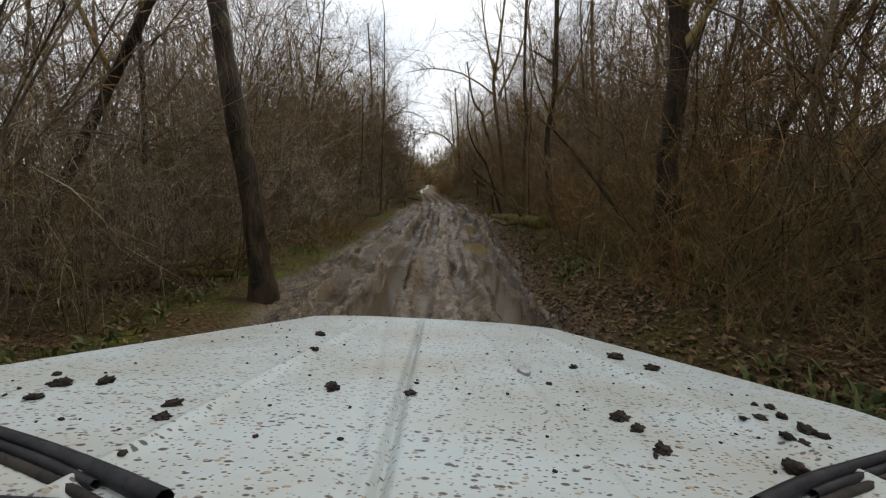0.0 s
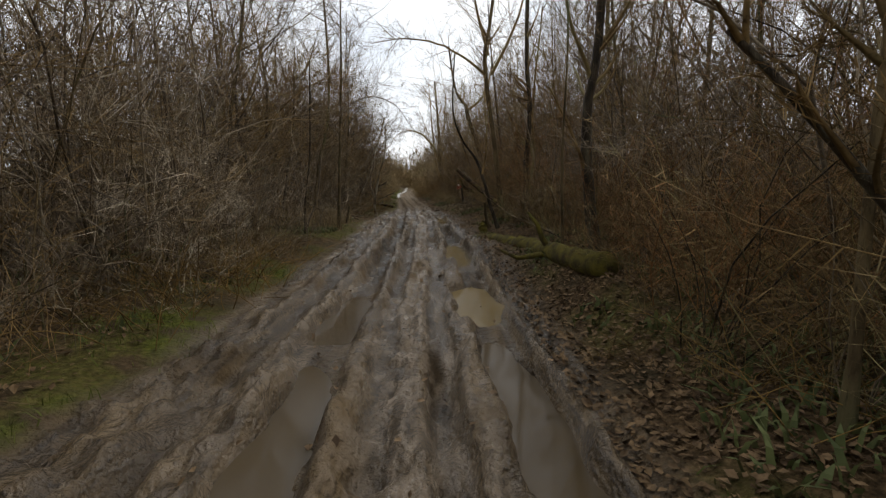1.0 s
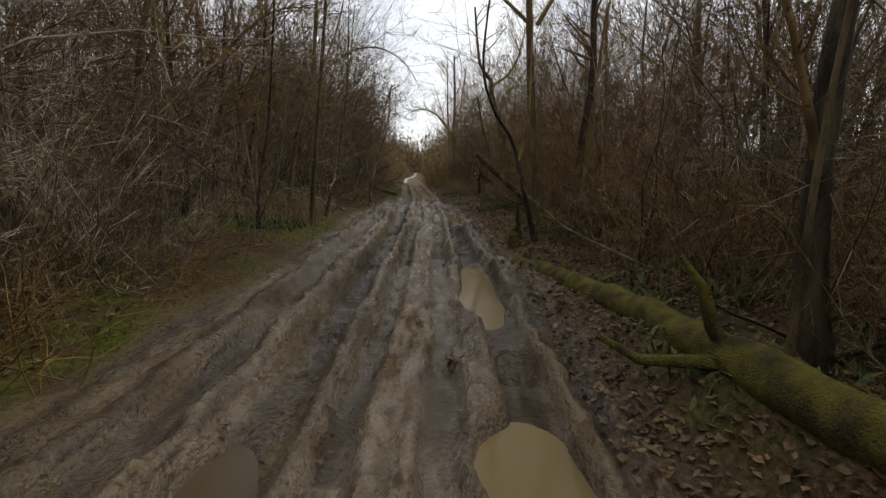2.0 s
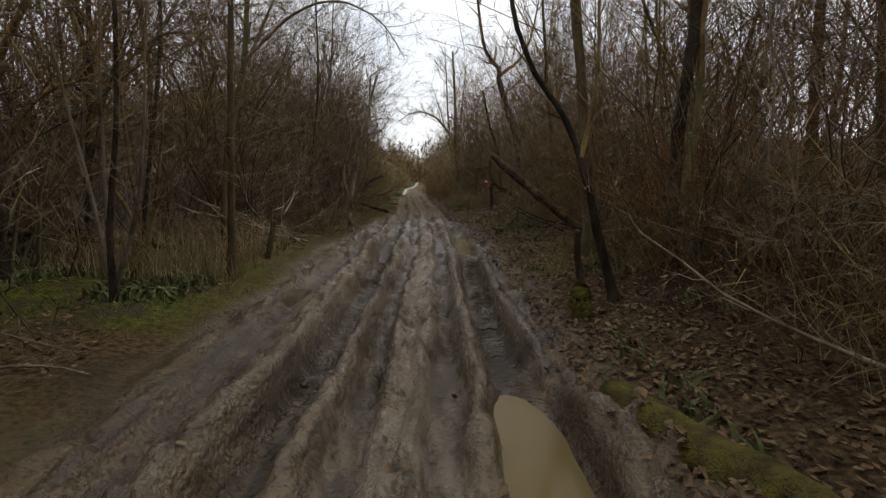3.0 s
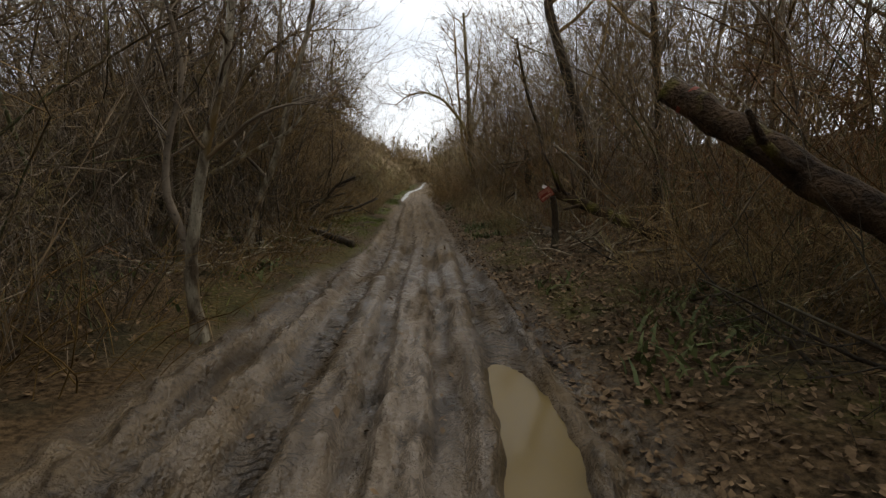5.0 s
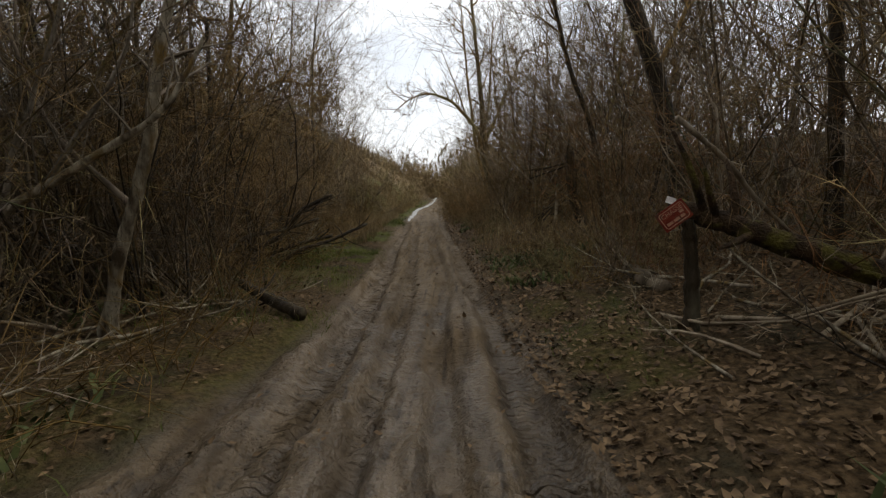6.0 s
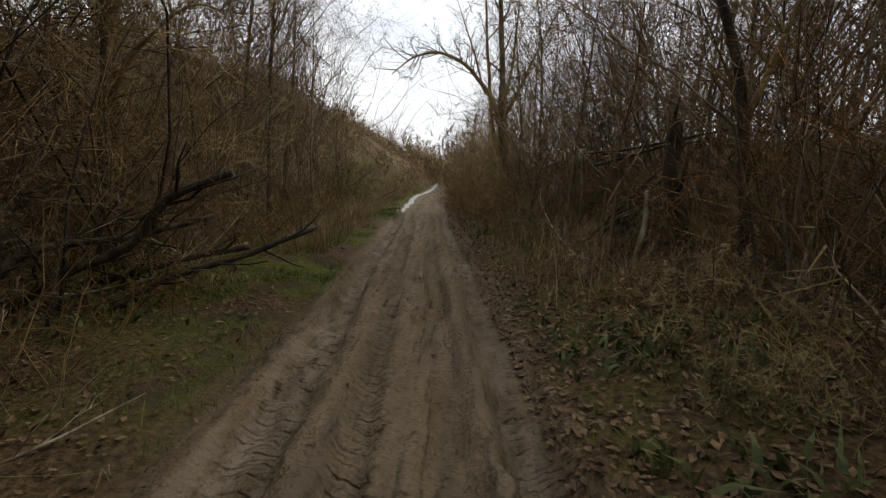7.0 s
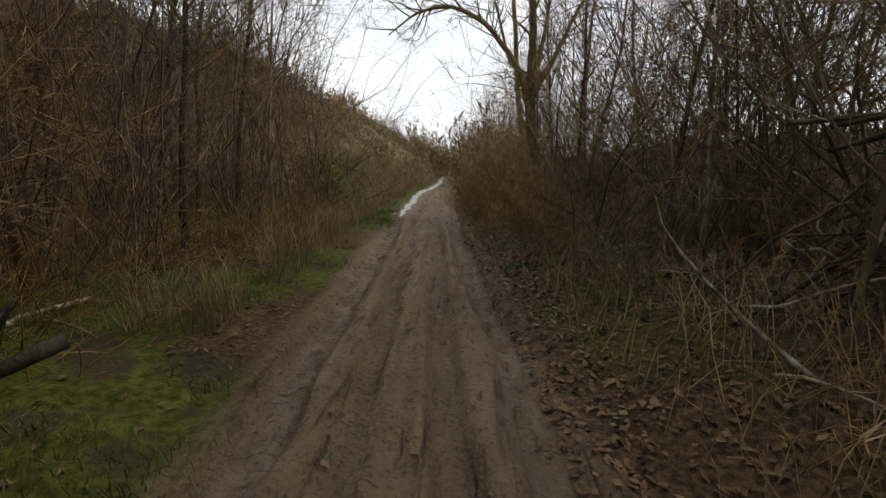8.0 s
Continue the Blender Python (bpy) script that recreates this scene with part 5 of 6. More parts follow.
RED = mat("red_sign_paint", (0.11, 0.014, 0.007), (0.20, 0.032, 0.014), 14, 0.55, 0.1, 60, tint=(0.07, 0.035, 0.02), tint_scale=9, tint_amount=0.3)
SIGN_LINE = mat("stained_sign_lettering", (0.26, 0.13, 0.08), (0.46, 0.26, 0.17), 20, 0.6, 0.1, 60)
FADED_RED = mat("faded_red_tape", (0.10, 0.024, 0.014), (0.22, 0.06, 0.035), 30, 0.7, 0.1, 60)
WHITE_PAINT = mat("white_sign_paint", (0.5, 0.46, 0.42), (0.72, 0.68, 0.64), 12, 0.5, 0.1, 60)


def text_mesh(body, size):
    cu = bpy.data.curves.new("letters", "FONT")
    cu.body, cu.size, cu.align_x, cu.align_y, cu.extrude = body, size, "CENTER", "CENTER", 0.0012
    tmp = new("letters", cu)
    me = bpy.data.meshes.new_from_object(tmp.evaluated_get(bpy.context.evaluated_depsgraph_get()))
    bpy.data.objects.remove(tmp)
    me.materials.clear()
    me.materials.append(SIGN_LINE)
    return me


def ring_bm(sx, sy, corner, line, thick):
    """A frame with rounded corners, as a raised line."""
    bm = bmesh.new()
    loops = []
    for inset in (0, line):
        pts = []
        for k in range(24):
            a = 2 * math.pi * k / 24 + math.pi / 24
            cx, cy = math.copysign(sx / 2 - corner, math.cos(a)), math.copysign(sy / 2 - corner, math.sin(a))
            pts.append((cx + (corner - inset) * math.cos(a), cy + (corner - inset) * math.sin(a)))
        loops.append([[bm.verts.new((x, y, z)) for x, y in pts] for z in (0, thick)])
    (a0, a1), (b0, b1) = loops
    for k in range(24):
        m = (k + 1) % 24
        for p, q in ((a0, a1), (a1, b1), (b1, b0)):
            bm.faces.new((p[k], p[m], q[m], q[k]))
    return bm


def hunting_sign():
    """A small red board with pale lettering, nailed askew on the dead trunk's end."""
    ob = thing("sign", "dark red sign with stained lettering nailed askew to dead wood", "sign")
    board = bm_part("board", box_bm(0.235, 0.165, 0.008, 0.003), RED, ob, "red painted sheet board")
    bm_part("border_line", ring_bm(0.205, 0.135, 0.022, 0.006, 0.003), SIGN_LINE, board).location = (0, 0, 0.0042)
    part("lettering", text_mesh("CHASSE", 0.050), board, "pale lettering").location = (0, 0.033, 0.0052)
    for x, y, sx, sy in ((-0.022, 0.002, 0.110, 0.020), (0.062, 0.0, 0.034, 0.022), (-0.058, -0.036, 0.05, 0.022), (0.0, -0.036, 0.05, 0.022), (0.052, -0.036, 0.036, 0.022)):
        bm_part("lettering_bar", box_bm(sx, sy, 0.003, 0.001), RED if sy == 0.020 else SIGN_LINE, board).location = (x, y, 0.0052)
    ob.matrix_world = look((1.52, 38.60 * DEPTH_SCALE, height(1.52, 38.6) + 0.96), (1.75, 42 * DEPTH_SCALE, 1.2), 0) @ pose(0, 0, 0, 0, 0, 36)
    bm = box_bm(0.07, 0.05, 0.004)
    scrap = thing("paper_scrap", "torn white scrap pinned above the red sign", "scrap")
    sheet = bm_part("sheet", bm, WHITE_PAINT, scrap)
    scrap.matrix_world = look((1.5, 38.62 * DEPTH_SCALE, height(1.52, 38.6) + 1.075), (1.7, 42 * DEPTH_SCALE, 1.2), 0) @ pose(0, 0, 0, 0, 0, -20)


hunting_sign()


def marks_on_trunk():
    """Faded paint and a white spot of unknown kind on the snapped trunk."""
    a, b = Vector((3.05, 29.9 * DEPTH_SCALE, height(3.05, 29.9) - 0.05)), Vector((1.13, 31.7 * DEPTH_SCALE, height(1.13, 31.7) + 1.93))
    turn = (b - a).to_track_quat("Z", "Y").to_matrix().to_4x4()
    for t, depth, wide in ((0.955, 0.022, 0.078), (0.925, 0.014, 0.080)):
        bm = bmesh.new()
        bmesh.ops.create_cone(bm, segments=14, radius1=wide, radius2=wide * 0.97, depth=depth)
        ob = thing("tape_band", "faded red tape tied round the snapped trunk", "tape", "tape on the snapped trunk")
        bm_part("band", bm, FADED_RED, ob, "", True)
        ob.matrix_world = Matrix.Translation(a.lerp(b, t)) @ turn
    # white lump added for a pale spot of unknown kind
    fungus = thing("white_spot", "small white spot of unknown kind on the leaning trunk", "fungus")
    bm = bmesh.new()
    bmesh.ops.create_icosphere(bm, subdivisions=2, radius=0.05, matrix=Matrix.Diagonal((1, 0.7, 0.45, 1)))
    for v in bm.verts:
        v.co *= 1 + 0.35 * noise.noise(v.co * 30)
    bm_part("cap", bm, WHITE_PAINT, fungus, "", True)
    fungus.matrix_world = Matrix.Translation(a.lerp(b, 0.64) + Vector((0, -0.055, 0.045)))


marks_on_trunk()


# ---- leaves, grass and herbs on the ground ----
def scatter(count, y0, y1, side, lo, hi, seed, bias=1.0):
    r = np.random.default_rng(seed)
    y = y0 + (y1 - y0) * r.random(count) ** 1.25
    later = smooth(y, 30, 42)
    start = np.where(side > 0, 1.35 - 0.3 * later, 2.15 - 1.12 * later)
    x = middle(y) + side * (start + lo + (hi - lo) * r.random(count) ** bias)
    return r, x, y, land(x, y)


def leaf_litter():
    parts = [scatter(60000, 2, 75, 1, -0.15, 4.0, 1, 1.3), scatter(22000, 2, 75, -1, 0.3, 4.5, 2, 1.0), scatter(900, 2, 60, 1, -2.5, 0, 3)]
    V, F, n = [], [], 0
    for r, x, y, (z, mud, green) in parts:
        keep = r.random(len(x)) > 0.75 * green
        x, y, z = x[keep], y[keep] * DEPTH_SCALE, z[keep]
        k = len(x)
        a, L, w = r.uniform(0, 2 * np.pi, k), r.uniform(0.016, 0.038, k), r.uniform(0.55, 0.85, k)
        tilt, fold = r.normal(0, 0.45, k), r.uniform(0.0, 0.5, k)
        ca, sa = np.cos(a), np.sin(a)
        lift = z + 0.012 + r.random(k) * 0.02
        tip = np.stack([x + ca * L, y + sa * L, lift + tilt * L], 1)
        tail = np.stack([x - ca * L, y - sa * L, lift - tilt * L], 1)
        lf = np.stack([x - sa * L * w, y + ca * L * w, lift + fold * L], 1)
        rt = np.stack([x + sa * L * w, y - ca * L * w, lift + fold * L * r.uniform(-0.4, 1, k)], 1)
        V.append(np.stack([tip, lf, tail, rt], 1).reshape(-1, 3))
        i = n + 4 * np.arange(k)
        F.append(np.stack([i, i + 1, i + 2], 1))
        F.append(np.stack([i, i + 2, i + 3], 1))
        n += 4 * k
    me = mesh_of("leaf_litter", np.concatenate(V).tolist(), np.concatenate(F).tolist(), LEAF, False)
    tagged(new("leaf_litter", me), "brown curled dead leaves strewn over the verges", "leaf litter", kind="stuff")


def blades(name, label, parts, lo, hi, width, material, lean=0.5):
    V, F, n = [], [], 0
    for r, x, y, keep in parts:
        z = land(x, y)[0]
        x, y, z = x[keep], y[keep] * DEPTH_SCALE, z[keep]
        k = len(x)
        a, L = r.uniform(0, 2 * np.pi, k), r.uniform(lo, hi, k)
        ca, sa = np.cos(a), np.sin(a)
        b = r.normal(0, lean, k) * L
        c, e = r.normal(0, lean, k) * L, width * r.uniform(0.6, 1.3, k)
        p0 = np.stack([x - ca * e, y - sa * e, z - 0.01], 1)
        p1 = np.stack([x + ca * e, y + sa * e, z - 0.01], 1)
        m0 = np.stack([x - ca * e * 0.7 + b * 0.35, y - sa * e * 0.7 + c * 0.35, z + L * 0.6], 1)
        m1 = np.stack([x + ca * e * 0.7 + b * 0.35, y + sa * e * 0.7 + c * 0.35, z + L * 0.6], 1)
        t = np.stack([x + b, y + c, z + L * 0.92], 1)
        V.append(np.stack([p0, p1, m1, m0, t], 1).reshape(-1, 3))
        i = n + 5 * np.arange(k)
        F += np.stack([i, i + 1, i + 2, i + 3], 1).tolist() + np.stack([i + 3, i + 2, i + 4], 1).tolist()
        n += 5 * k
    me = mesh_of(name, np.concatenate(V).tolist(), F, material, False)
    tagged(new(name, me), label, "grass", kind="stuff")


def plant_grass():
    green, dry, herb = [], [], []
    for count, y0, y1, side, lo, hi, seed in ((36000, 2, 80, -1, -0.2, 4.0, 11), (14000, 2, 80, 1, 0.0, 2.2, 12), (26000, 40, 66, -1, -0.25, 2.6, 17)):
        r, x, y, (z, mud, g) = scatter(count, y0, y1, side, lo, hi, seed)
        green.append((r, x, y, r.random(len(x)) < g * 1.3 * smooth(value_noise(x * 2.1, y * 1.4, 23), 0.3, 0.6)))
    for count, y0, y1, side, lo, hi, seed in ((34000, 50, 95, -1, 0.5, 7.0, 13), (2600, 25, 33, -1, 0.3, 3.0, 14), (1500, 46, 80, 1, 0.3, 2.0, 15)):
        r, x, y, _ = scatter(count, y0, y1, side, lo, hi, seed)
        dry.append((r, x, y, value_noise(x * 0.7, y * 0.5, 18) > 0.42))
    for count, y0, y1, side, lo, hi, seed in ((6500, 3, 36, 1, 0.25, 2.2, 21), (6000, 2, 50, -1, 0.6, 4.0, 22), (7000, 18, 30, -1, 0.4, 3.6, 24), (2600, 42, 60, 1, 0.15, 1.9, 25)):
        r, x, y, _ = scatter(count, y0, y1, side, lo, hi, seed)
        herb.append((r, x, y, value_noise(x * 1.4, y * 0.9, 19) > 0.62))
    blades("grass", "short mossy green grass on the verge", green, 0.03, 0.13, 0.004, GRASS, 0.7)
    blades("dry_grass", "long dry straw-coloured grass on the bank", dry, 0.2, 0.75, 0.005, GRASS_DRY, 0.45)
    blades("herbs", "low green herbs and bramble leaves on the verge", herb, 0.05, 0.16, 0.022, HERB, 0.9)


leaf_litter()
plant_grass()


# ---- the car, at the head of the track ----
def car_paint():
    """White paint under a spatter of mud specks."""
    m = bpy.data.materials.new("mud_spattered_white_paint")
    m.use_nodes = True
    nt = m.node_tree
    bsdf = nt.nodes["Principled BSDF"]
    co = nt.nodes.new("ShaderNodeTexCoord")

    squash = nt.nodes.new("ShaderNodeMapping")
    squash.inputs["Scale"].default_value = (0.75, 1.1, 1)
    squash.inputs["Rotation"].default_value = (0, 0, 0.15)
    nt.links.new(co.outputs["Object"], squash.inputs["Vector"])

    def specks(scale, size, share):
        v = nt.nodes.new("ShaderNodeTexVoronoi")
        v.inputs["Scale"].default_value = scale
        nt.links.new(squash.outputs["Vector"], v.inputs["Vector"])
        sep = nt.nodes.new("ShaderNodeSeparateColor")
        nt.links.new(v.outputs["Color"], sep.inputs["Color"])
        near = nt.nodes.new("ShaderNodeMapRange")
        near.inputs["From Min"].default_value, near.inputs["From Max"].default_value = size, size * 0.7
        grown = nt.nodes.new("ShaderNodeMath")
        grown.operation = "MULTIPLY_ADD"
        grown.inputs[1].default_value, grown.inputs[2].default_value = 0.9, 0.3
        nt.links.new(sep.outputs["Green"], grown.inputs[0])
        shrunk = nt.nodes.new("ShaderNodeMath")
        shrunk.operation = "DIVIDE"
        nt.links.new(v.outputs["Distance"], shrunk.inputs[0])
        nt.links.new(grown.outputs[0], shrunk.inputs[1])
        nt.links.new(shrunk.outputs[0], near.inputs["Value"])
        some = nt.nodes.new("ShaderNodeMath")
        some.operation = "LESS_THAN"
        some.inputs[1].default_value = share
        nt.links.new(sep.outputs["Red"], some.inputs[0])
        both = nt.nodes.new("ShaderNodeMath")
        both.operation = "MULTIPLY"
        nt.links.new(near.outputs["Result"], both.inputs[0])
        nt.links.new(some.outputs[0], both.inputs[1])
        return both.outputs[0]

    film = nt.nodes.new("ShaderNodeTexNoise")
    film.inputs["Scale"].default_value, film.inputs["Detail"].default_value = 4, 6
    nt.links.new(co.outputs["Object"], film.inputs["Vector"])
    ramp = nt.nodes.new("ShaderNodeValToRGB")
    ramp.color_ramp.elements[0].position, ramp.color_ramp.elements[0].color = 0.4, (0.375, 0.42, 0.42, 1)
    ramp.color_ramp.elements[1].position, ramp.color_ramp.elements[1].color = 0.75, (0.315, 0.31, 0.27, 1)
    nt.links.new(film.outputs["Fac"], ramp.inputs["Fac"])
    col = ramp.outputs["Color"]
    for scale, size, share, mud in ((155, 0.42, 0.42, (0.12, 0.09, 0.07)), (88, 0.40, 0.36, (0.07, 0.055, 0.045)), (54, 0.28, 0.3, (0.05, 0.042, 0.036)), (105, 0.42, 0.3, (0.28, 0.22, 0.15))):
        mix = nt.nodes.new("ShaderNodeMix")
        mix.data_type = "RGBA"
        nt.links.new(specks(scale, size, share), mix.inputs["Factor"])
        nt.links.new(col, mix.inputs["A"])
        mix.inputs["B"].default_value = (*mud, 1)
        col = mix.outputs["Result"]
    nt.links.new(col, bsdf.inputs["Base Color"])
    bsdf.inputs["Roughness"].default_value = 0.45
    return m


PAINT = car_paint()
BLACK = mat("black_plastic", (0.012, 0.012, 0.014), (0.03, 0.03, 0.033), 20, 0.5, 0.2, 120, 0.002)
RUBBER = mat("muddy_tyre_rubber", (0.015, 0.014, 0.013), (0.05, 0.042, 0.035), 9, 0.85, 0.4, 60, 0.004)
STEEL = mat("dull_steel", (0.25, 0.25, 0.26), (0.4, 0.4, 0.41), 14, 0.35, 0.1, 80, 0.001, metal=0.9)
CLOD = mat("drying_mud", (0.014, 0.011, 0.009), (0.05, 0.04, 0.033), 30, 0.9, 0.8, 120, 0.004)
LAMP_GLASS = mat("lamp_glass", (0.5, 0.52, 0.54), (0.6, 0.62, 0.64), 10, 0.1, 0, 40)

EYE = 1.485
CAR = Matrix.Translation((0, 0, EYE)) @ pose(0, 0, 0, 0, 3.4, 0.77) @ Matrix.Translation((0, 0, -EYE))
BONNET_Y, BONNET_HALF, BONNET_DROP = (0.450, 0.976, 1.538, 1.876, 2.004), (0.96, 0.91, 0.71, 0.57, 0.52), (0.345, 0.43, 0.525, 0.58, 0.60)


# pressed lines along the bonnet: x at the driver, its change along the car, height, width
CREASES = ((-0.055, 0.0, -0.02, 0.008), (-0.43, 0.089, 0.010, 0.013), (0.70, -0.177, 0.012, 0.014), (0.263, -0.0585, 0.006, 0.014), (-0.052, -0.078, -0.005, 0.012))


def bonnet_top(x, y):
    """Height of the bonnet's skin."""
    half = float(np.interp(y, BONNET_Y, BONNET_HALF))
    u = x / half
    z = EYE - float(np.interp(y, BONNET_Y, BONNET_DROP)) - 0.012 * abs(u) ** 3
    for a, b, up, wide in CREASES:
        e = (x - a - b * y) / wide
        z += up * math.exp(-e * e) * (1 - float(smooth(y, 1.84, 1.98)))
    return z


def build_car():
    car = thing("car", "white off-road car with a mud-spattered bonnet standing in the ruts", "car")
    car.matrix_world = CAR
    ny, nx = 30, 320
    top = []
    for i in range(ny + 1):
        y = 0.450 + 1.553 * i / ny
        half = float(np.interp(y, BONNET_Y, BONNET_HALF))
        for j in range(nx + 1):
            x = half * (2 * j / nx - 1)
            top.append((x, y - 0.012 * (x / half) ** 4 * (i / ny), bonnet_top(x, y)))
    w = nx + 1
    faces = [(i * w + j, i * w + j + 1, (i + 1) * w + j + 1, (i + 1) * w + j) for i in range(ny) for j in range(nx)]
    # rolled edges
    rim = [j for j in range(w)] + [i * w + nx for i in range(1, ny + 1)] + [ny * w + j for j in range(nx - 1, -1, -1)] + [i * w for i in range(ny - 1, 0, -1)]
    last = rim
    for out, down in ((0.008, 0.006), (0.012, 0.02), (0.008, 0.06)):
        fresh = []
        for k in rim:
            x, y, z = top[k]
            d = Vector((x, y - 1.05, 0)).normalized() * out
            fresh.append(len(top))
            top.append((x + d.x, y + d.y, z - down))
        n = len(rim)
        faces += [(last[(k + 1) % n], last[k], fresh[k], fresh[(k + 1) % n]) for k in range(n)]
        last = fresh
    part("bonnet", mesh_of("bonnet", top, faces, PAINT), car, "white bonnet spattered with mud specks")
    # wings and front panel under the bonnet's outline
    verts, faces = [], []
    line = [(-h - 0.0, y) for y, h in zip(BONNET_Y, BONNET_HALF)] + [(h + 0.0, y) for y, h in reversed(list(zip(BONNET_Y, BONNET_HALF)))]
    for x, y in line:
        z = EYE - float(np.interp(y, BONNET_Y, BONNET_DROP))
        verts += [(x * 0.99, y - 0.02, z - 0.085), (x * 1.01, y - 0.01, z - 0.22), (x * 1.0, y - 0.03, 0.52), (x * 0.93, y - 0.05, 0.44)]
    for i in range(len(line) - 1):
        for k in range(3):
            a = i * 4 + k
            faces.append((a, a + 1, a + 5, a + 4))
    wing = part("wing_panel", mesh_of("wing_panel", verts, faces, PAINT), car)
    wing.modifiers.new("thickness", "SOLIDIFY").thickness = 0.02
    bm_part("cowl", box_bm(1.72, 0.2, 0.06, 0.02), BLACK, car, "black plastic scuttle").location = (0, 0.35, 1.125)
    bm_part("bumper", box_bm(1.25, 0.16, 0.16, 0.03), BLACK, car, "black front bumper").location = (0, 2.05, 0.5)
    for k in range(7):
        bm_part("grille_bar", box_bm(0.62, 0.03, 0.018, 0.004), BLACK, car).location = (0, 2.0, 0.62 + 0.025 * k)
    for s in (-1, 1):
        bm = bmesh.new()
        bmesh.ops.create_cone(bm, cap_ends=True, segments=24, radius1=0.09, radius2=0.082, depth=0.05, matrix=Matrix.Rotation(radians(-90), 4, "X"))
        bm_part("headlight", bm, LAMP_GLASS, car, "round clear headlight", True).location = (s * 0.405, 2.0, 0.70)
    bm_part("chassis", box_bm(0.9, 3.6, 0.14, 0.02), BLACK, car).location = (0, 0.0, 0.42)
    # open body behind the bulkhead
    for name, sx, sy, sz, at in (("side_panel", 0.05, 2.9, 0.55, (-0.84, -1.05, 0.76)), ("side_panel", 0.05, 2.9, 0.55, (0.84, -1.05, 0.76)), ("tailgate", 1.66, 0.05, 0.55, (0, -2.51, 0.76)),
                                 ("bulkhead", 1.62, 0.04, 0.55, (0, 0.3, 0.78)), ("floor_pan", 1.64, 2.86, 0.04, (0, -1.07, 0.50))):
        bm_part(name, box_bm(sx, sy, sz, 0.015), PAINT, car).location = at
    for x in (-0.74, 0.74):
        for y in (1.28, -1.4):
            bm = bmesh.new()
            bmesh.ops.create_cone(bm, cap_ends=True, segments=36, radius1=0.37, radius2=0.37, depth=0.23, matrix=Matrix.Rotation(radians(90), 4, "Y"))
            bmesh.ops.bevel(bm, geom=[e for e in bm.edges if len(e.link_faces) == 2 and e.calc_face_angle(0) > 1], offset=0.045, segments=3, affect="EDGES")
            wheel = bm_part("wheel", bm, RUBBER, car, "mud-caked tyre", True)
            wheel.location = (x, y, 0.30)
            bm = bmesh.new()
            bmesh.ops.create_cone(bm, cap_ends=True, segments=24, radius1=0.2, radius2=0.17, depth=0.25, matrix=Matrix.Rotation(radians(90 if x > 0 else -90), 4, "Y"))
            bm_part("rim", bm, STEEL, wheel, "dull steel rim")
    # wipers lying across the scuttle
    for pts in (((-0.262, 0.439, 1.150), (-0.327, 0.473, 1.146), (-0.392, 0.507, 1.140), (-0.468, 0.545, 1.133), (-0.609, 0.606, 1.122)),
                ((0.372, 0.487, 1.143), (0.447, 0.536, 1.135), (0.513, 0.575, 1.128), (0.597, 0.619, 1.120), (0.829, 0.741, 1.095))):
        p = curve(pts, 5)
        n = len(p)
        T = Tubes()
        T.add(p, [0.012 - 0.005 * i / n for i in range(n)], 8)
        T.cap(8)
        arm = part("wiper_arm", T.mesh("wiper_arm", BLACK), car, "tapered black wiper arm")
        T = Tubes()
        q = [v + Vector((0, -0.034, -0.004)) for v in p[5:]]
        T.add(q, [0.007] * len(q), 6)
        T.cap(6)
        part("wiper_blade", T.mesh("wiper_blade", RUBBER), arm, "black rubber blade")
        T = Tubes()
        q = [v + Vector((0, -0.017, -0.002)) for v in p[7:]]
        T.add(q, [0.006] * len(q), 6)
        T.cap(6)
        part("wiper_rail", T.mesh("wiper_rail", BLACK), arm)


build_car()


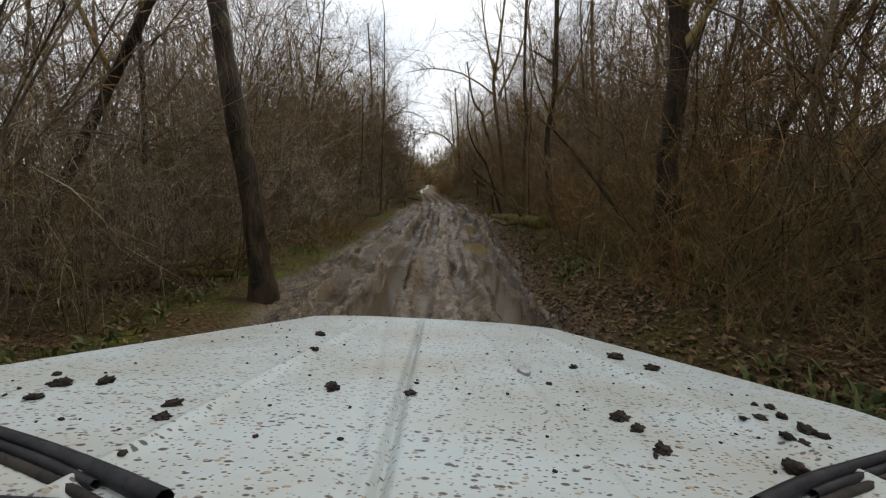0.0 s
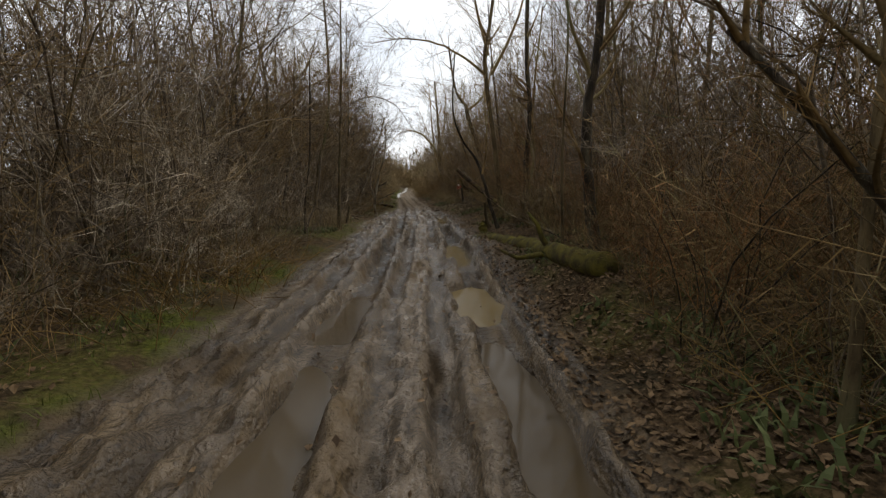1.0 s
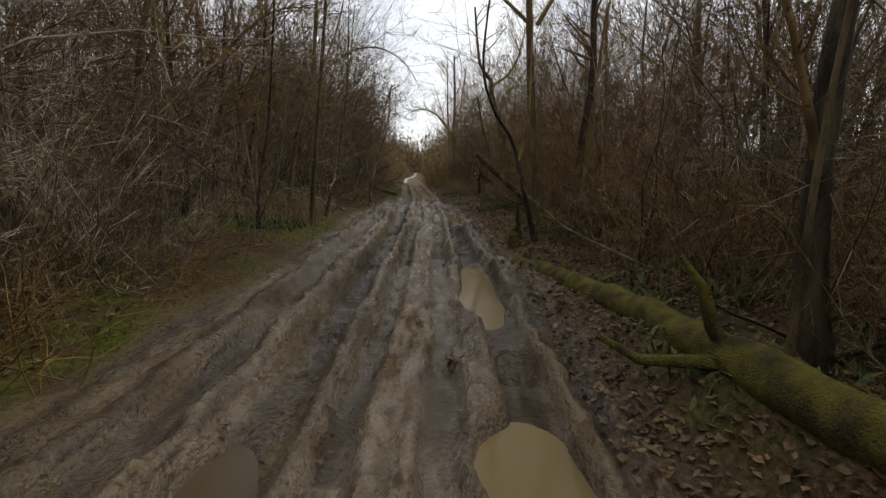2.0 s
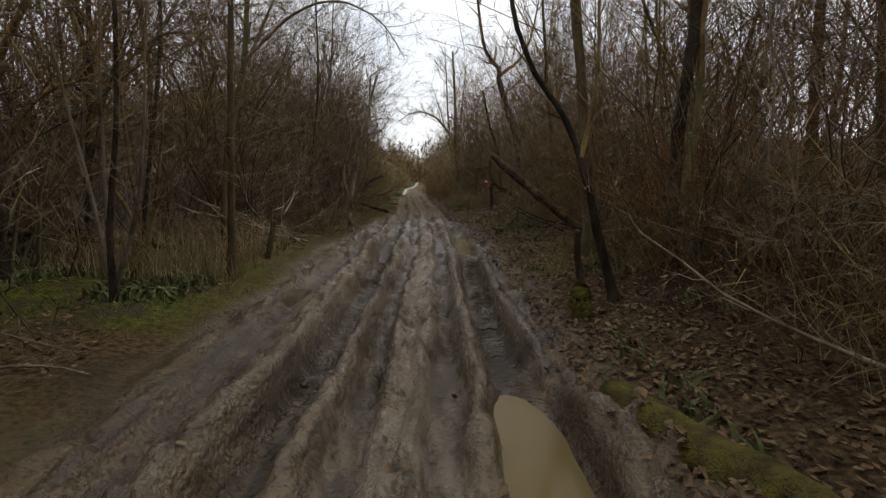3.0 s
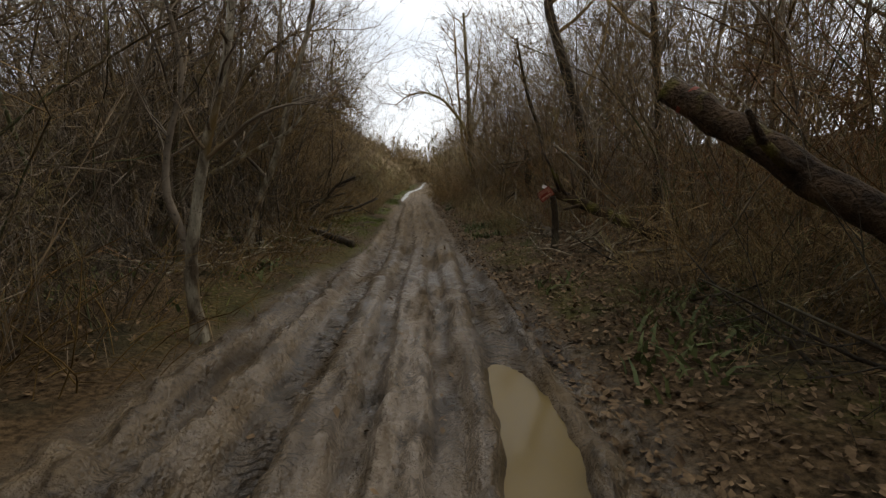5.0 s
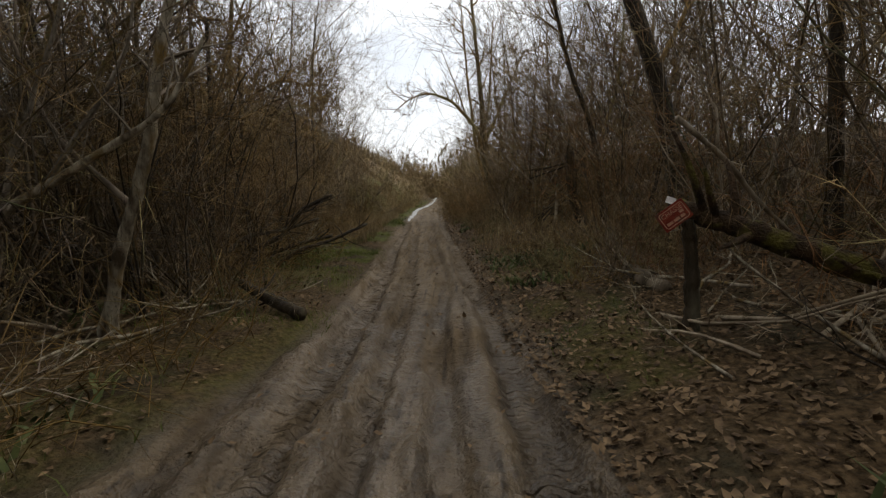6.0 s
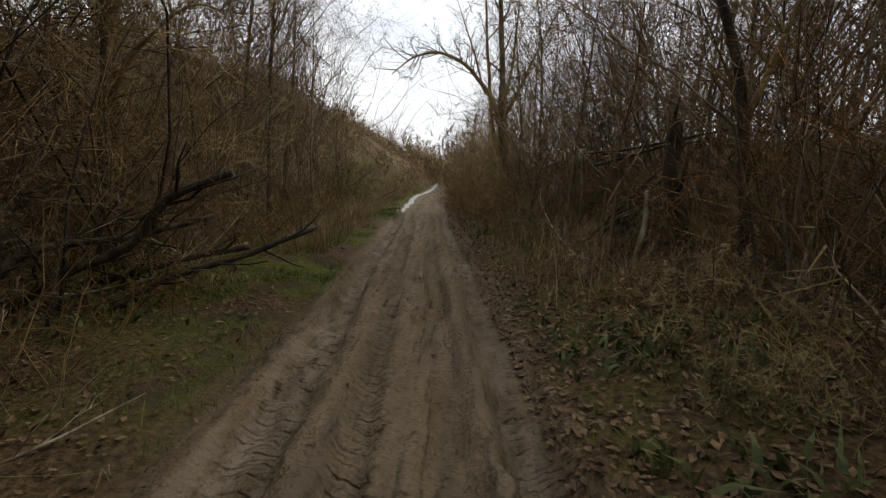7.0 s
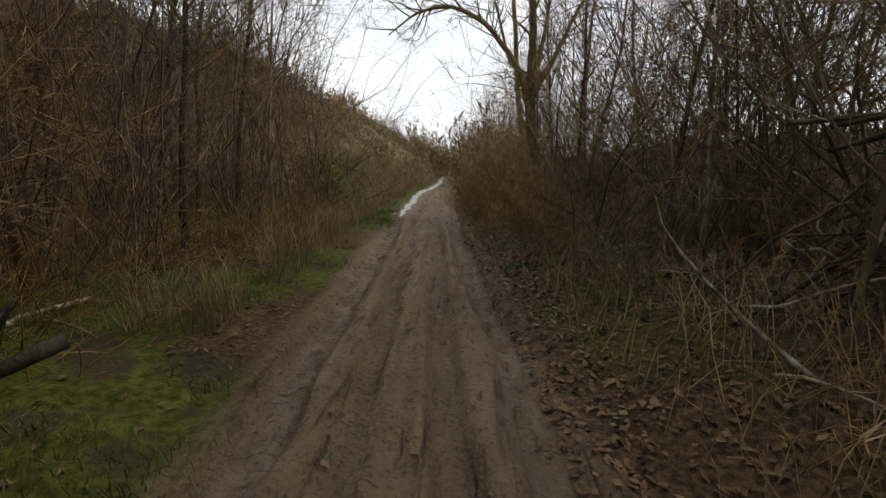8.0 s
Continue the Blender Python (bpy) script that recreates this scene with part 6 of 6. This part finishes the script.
def clods():
    """Lumps of mud thrown up on to the bonnet: x, y on the car, radius."""
    spots = ((-0.736, 0.897, 0.009), (-0.675, 0.831, 0.015), (-0.657, 0.750, 0.012), (-0.611, 0.854, 0.014), (-0.540, 0.660, 0.006), (-0.424, 0.745, 0.012), (-0.406, 0.683, 0.011), (-0.373, 0.543, 0.006),
             (-0.243, 0.629, 0.005), (-0.364, 1.474, 0.016), (-0.313, 1.211, 0.011), (-0.192, 0.879, 0.015), (-0.041, 0.874, 0.010), (-0.032, 0.949, 0.006), (0.257, 1.000, 0.008), (0.364, 1.184, 0.011),
             (0.543, 1.363, 0.021), (0.593, 1.235, 0.018), (0.333, 0.791, 0.016), (0.343, 0.738, 0.012), (0.344, 0.653, 0.013), (0.556, 0.797, 0.008), (0.670, 0.936, 0.009), (0.620, 0.844, 0.010),
             (0.694, 0.922, 0.011), (0.672, 0.859, 0.011), (0.659, 0.784, 0.015), (0.602, 0.716, 0.010), (0.573, 0.714, 0.010), (0.507, 0.608, 0.018), (0.670, 0.760, 0.010))
    r = random.Random(5)
    more = [(x, y, r.uniform(0.002, 0.005)) for x, y in ((r.uniform(-0.8, 0.8), r.uniform(0.563, 1.876)) for _ in range(150)) if abs(x) < 0.9 * float(np.interp(y, BONNET_Y, BONNET_HALF))]
    for x, y, size in (*spots, *more):
        bm = bmesh.new()
        bmesh.ops.create_icosphere(bm, subdivisions=3 if size > 0.009 else 1, radius=size)
        for v in bm.verts:
            at = v.co * (2.1 / size) + Vector((x * 50, y * 50, 0))
            v.co *= 0.8 * (1 + 0.7 * noise.noise(at) + 0.5 * noise.noise(at * 2.3))
            v.co.z *= 0.6
            v.co.x *= 1.3
        ob = new("mud_clod", bpy.data.meshes.new("mud_clod"))
        bm.to_mesh(ob.data)
        bm.free()
        ob.data.materials.append(CLOD)
        ob.data.shade_smooth()
        ob.matrix_world = CAR @ pose(x, y, bonnet_top(x, y) + size * 0.3, 0, 0, r.uniform(0, 360))
        tagged(ob, "dark lump of mud lying on the white bonnet", "mud clod", "mud clods on the bonnet")
    bm = bmesh.new()
    bmesh.ops.create_cone(bm, cap_ends=True, segments=20, radius1=0.017, radius2=0.015, depth=0.014)
    cap = thing("bottle_cap", "small grey metal cap on the bonnet", "cap")
    bm_part("shell", bm, STEEL, cap)
    cap.matrix_world = CAR @ pose(0.217, 1.079, bonnet_top(0.217, 1.079) + 0.007, 12, 5, 0)


clods()
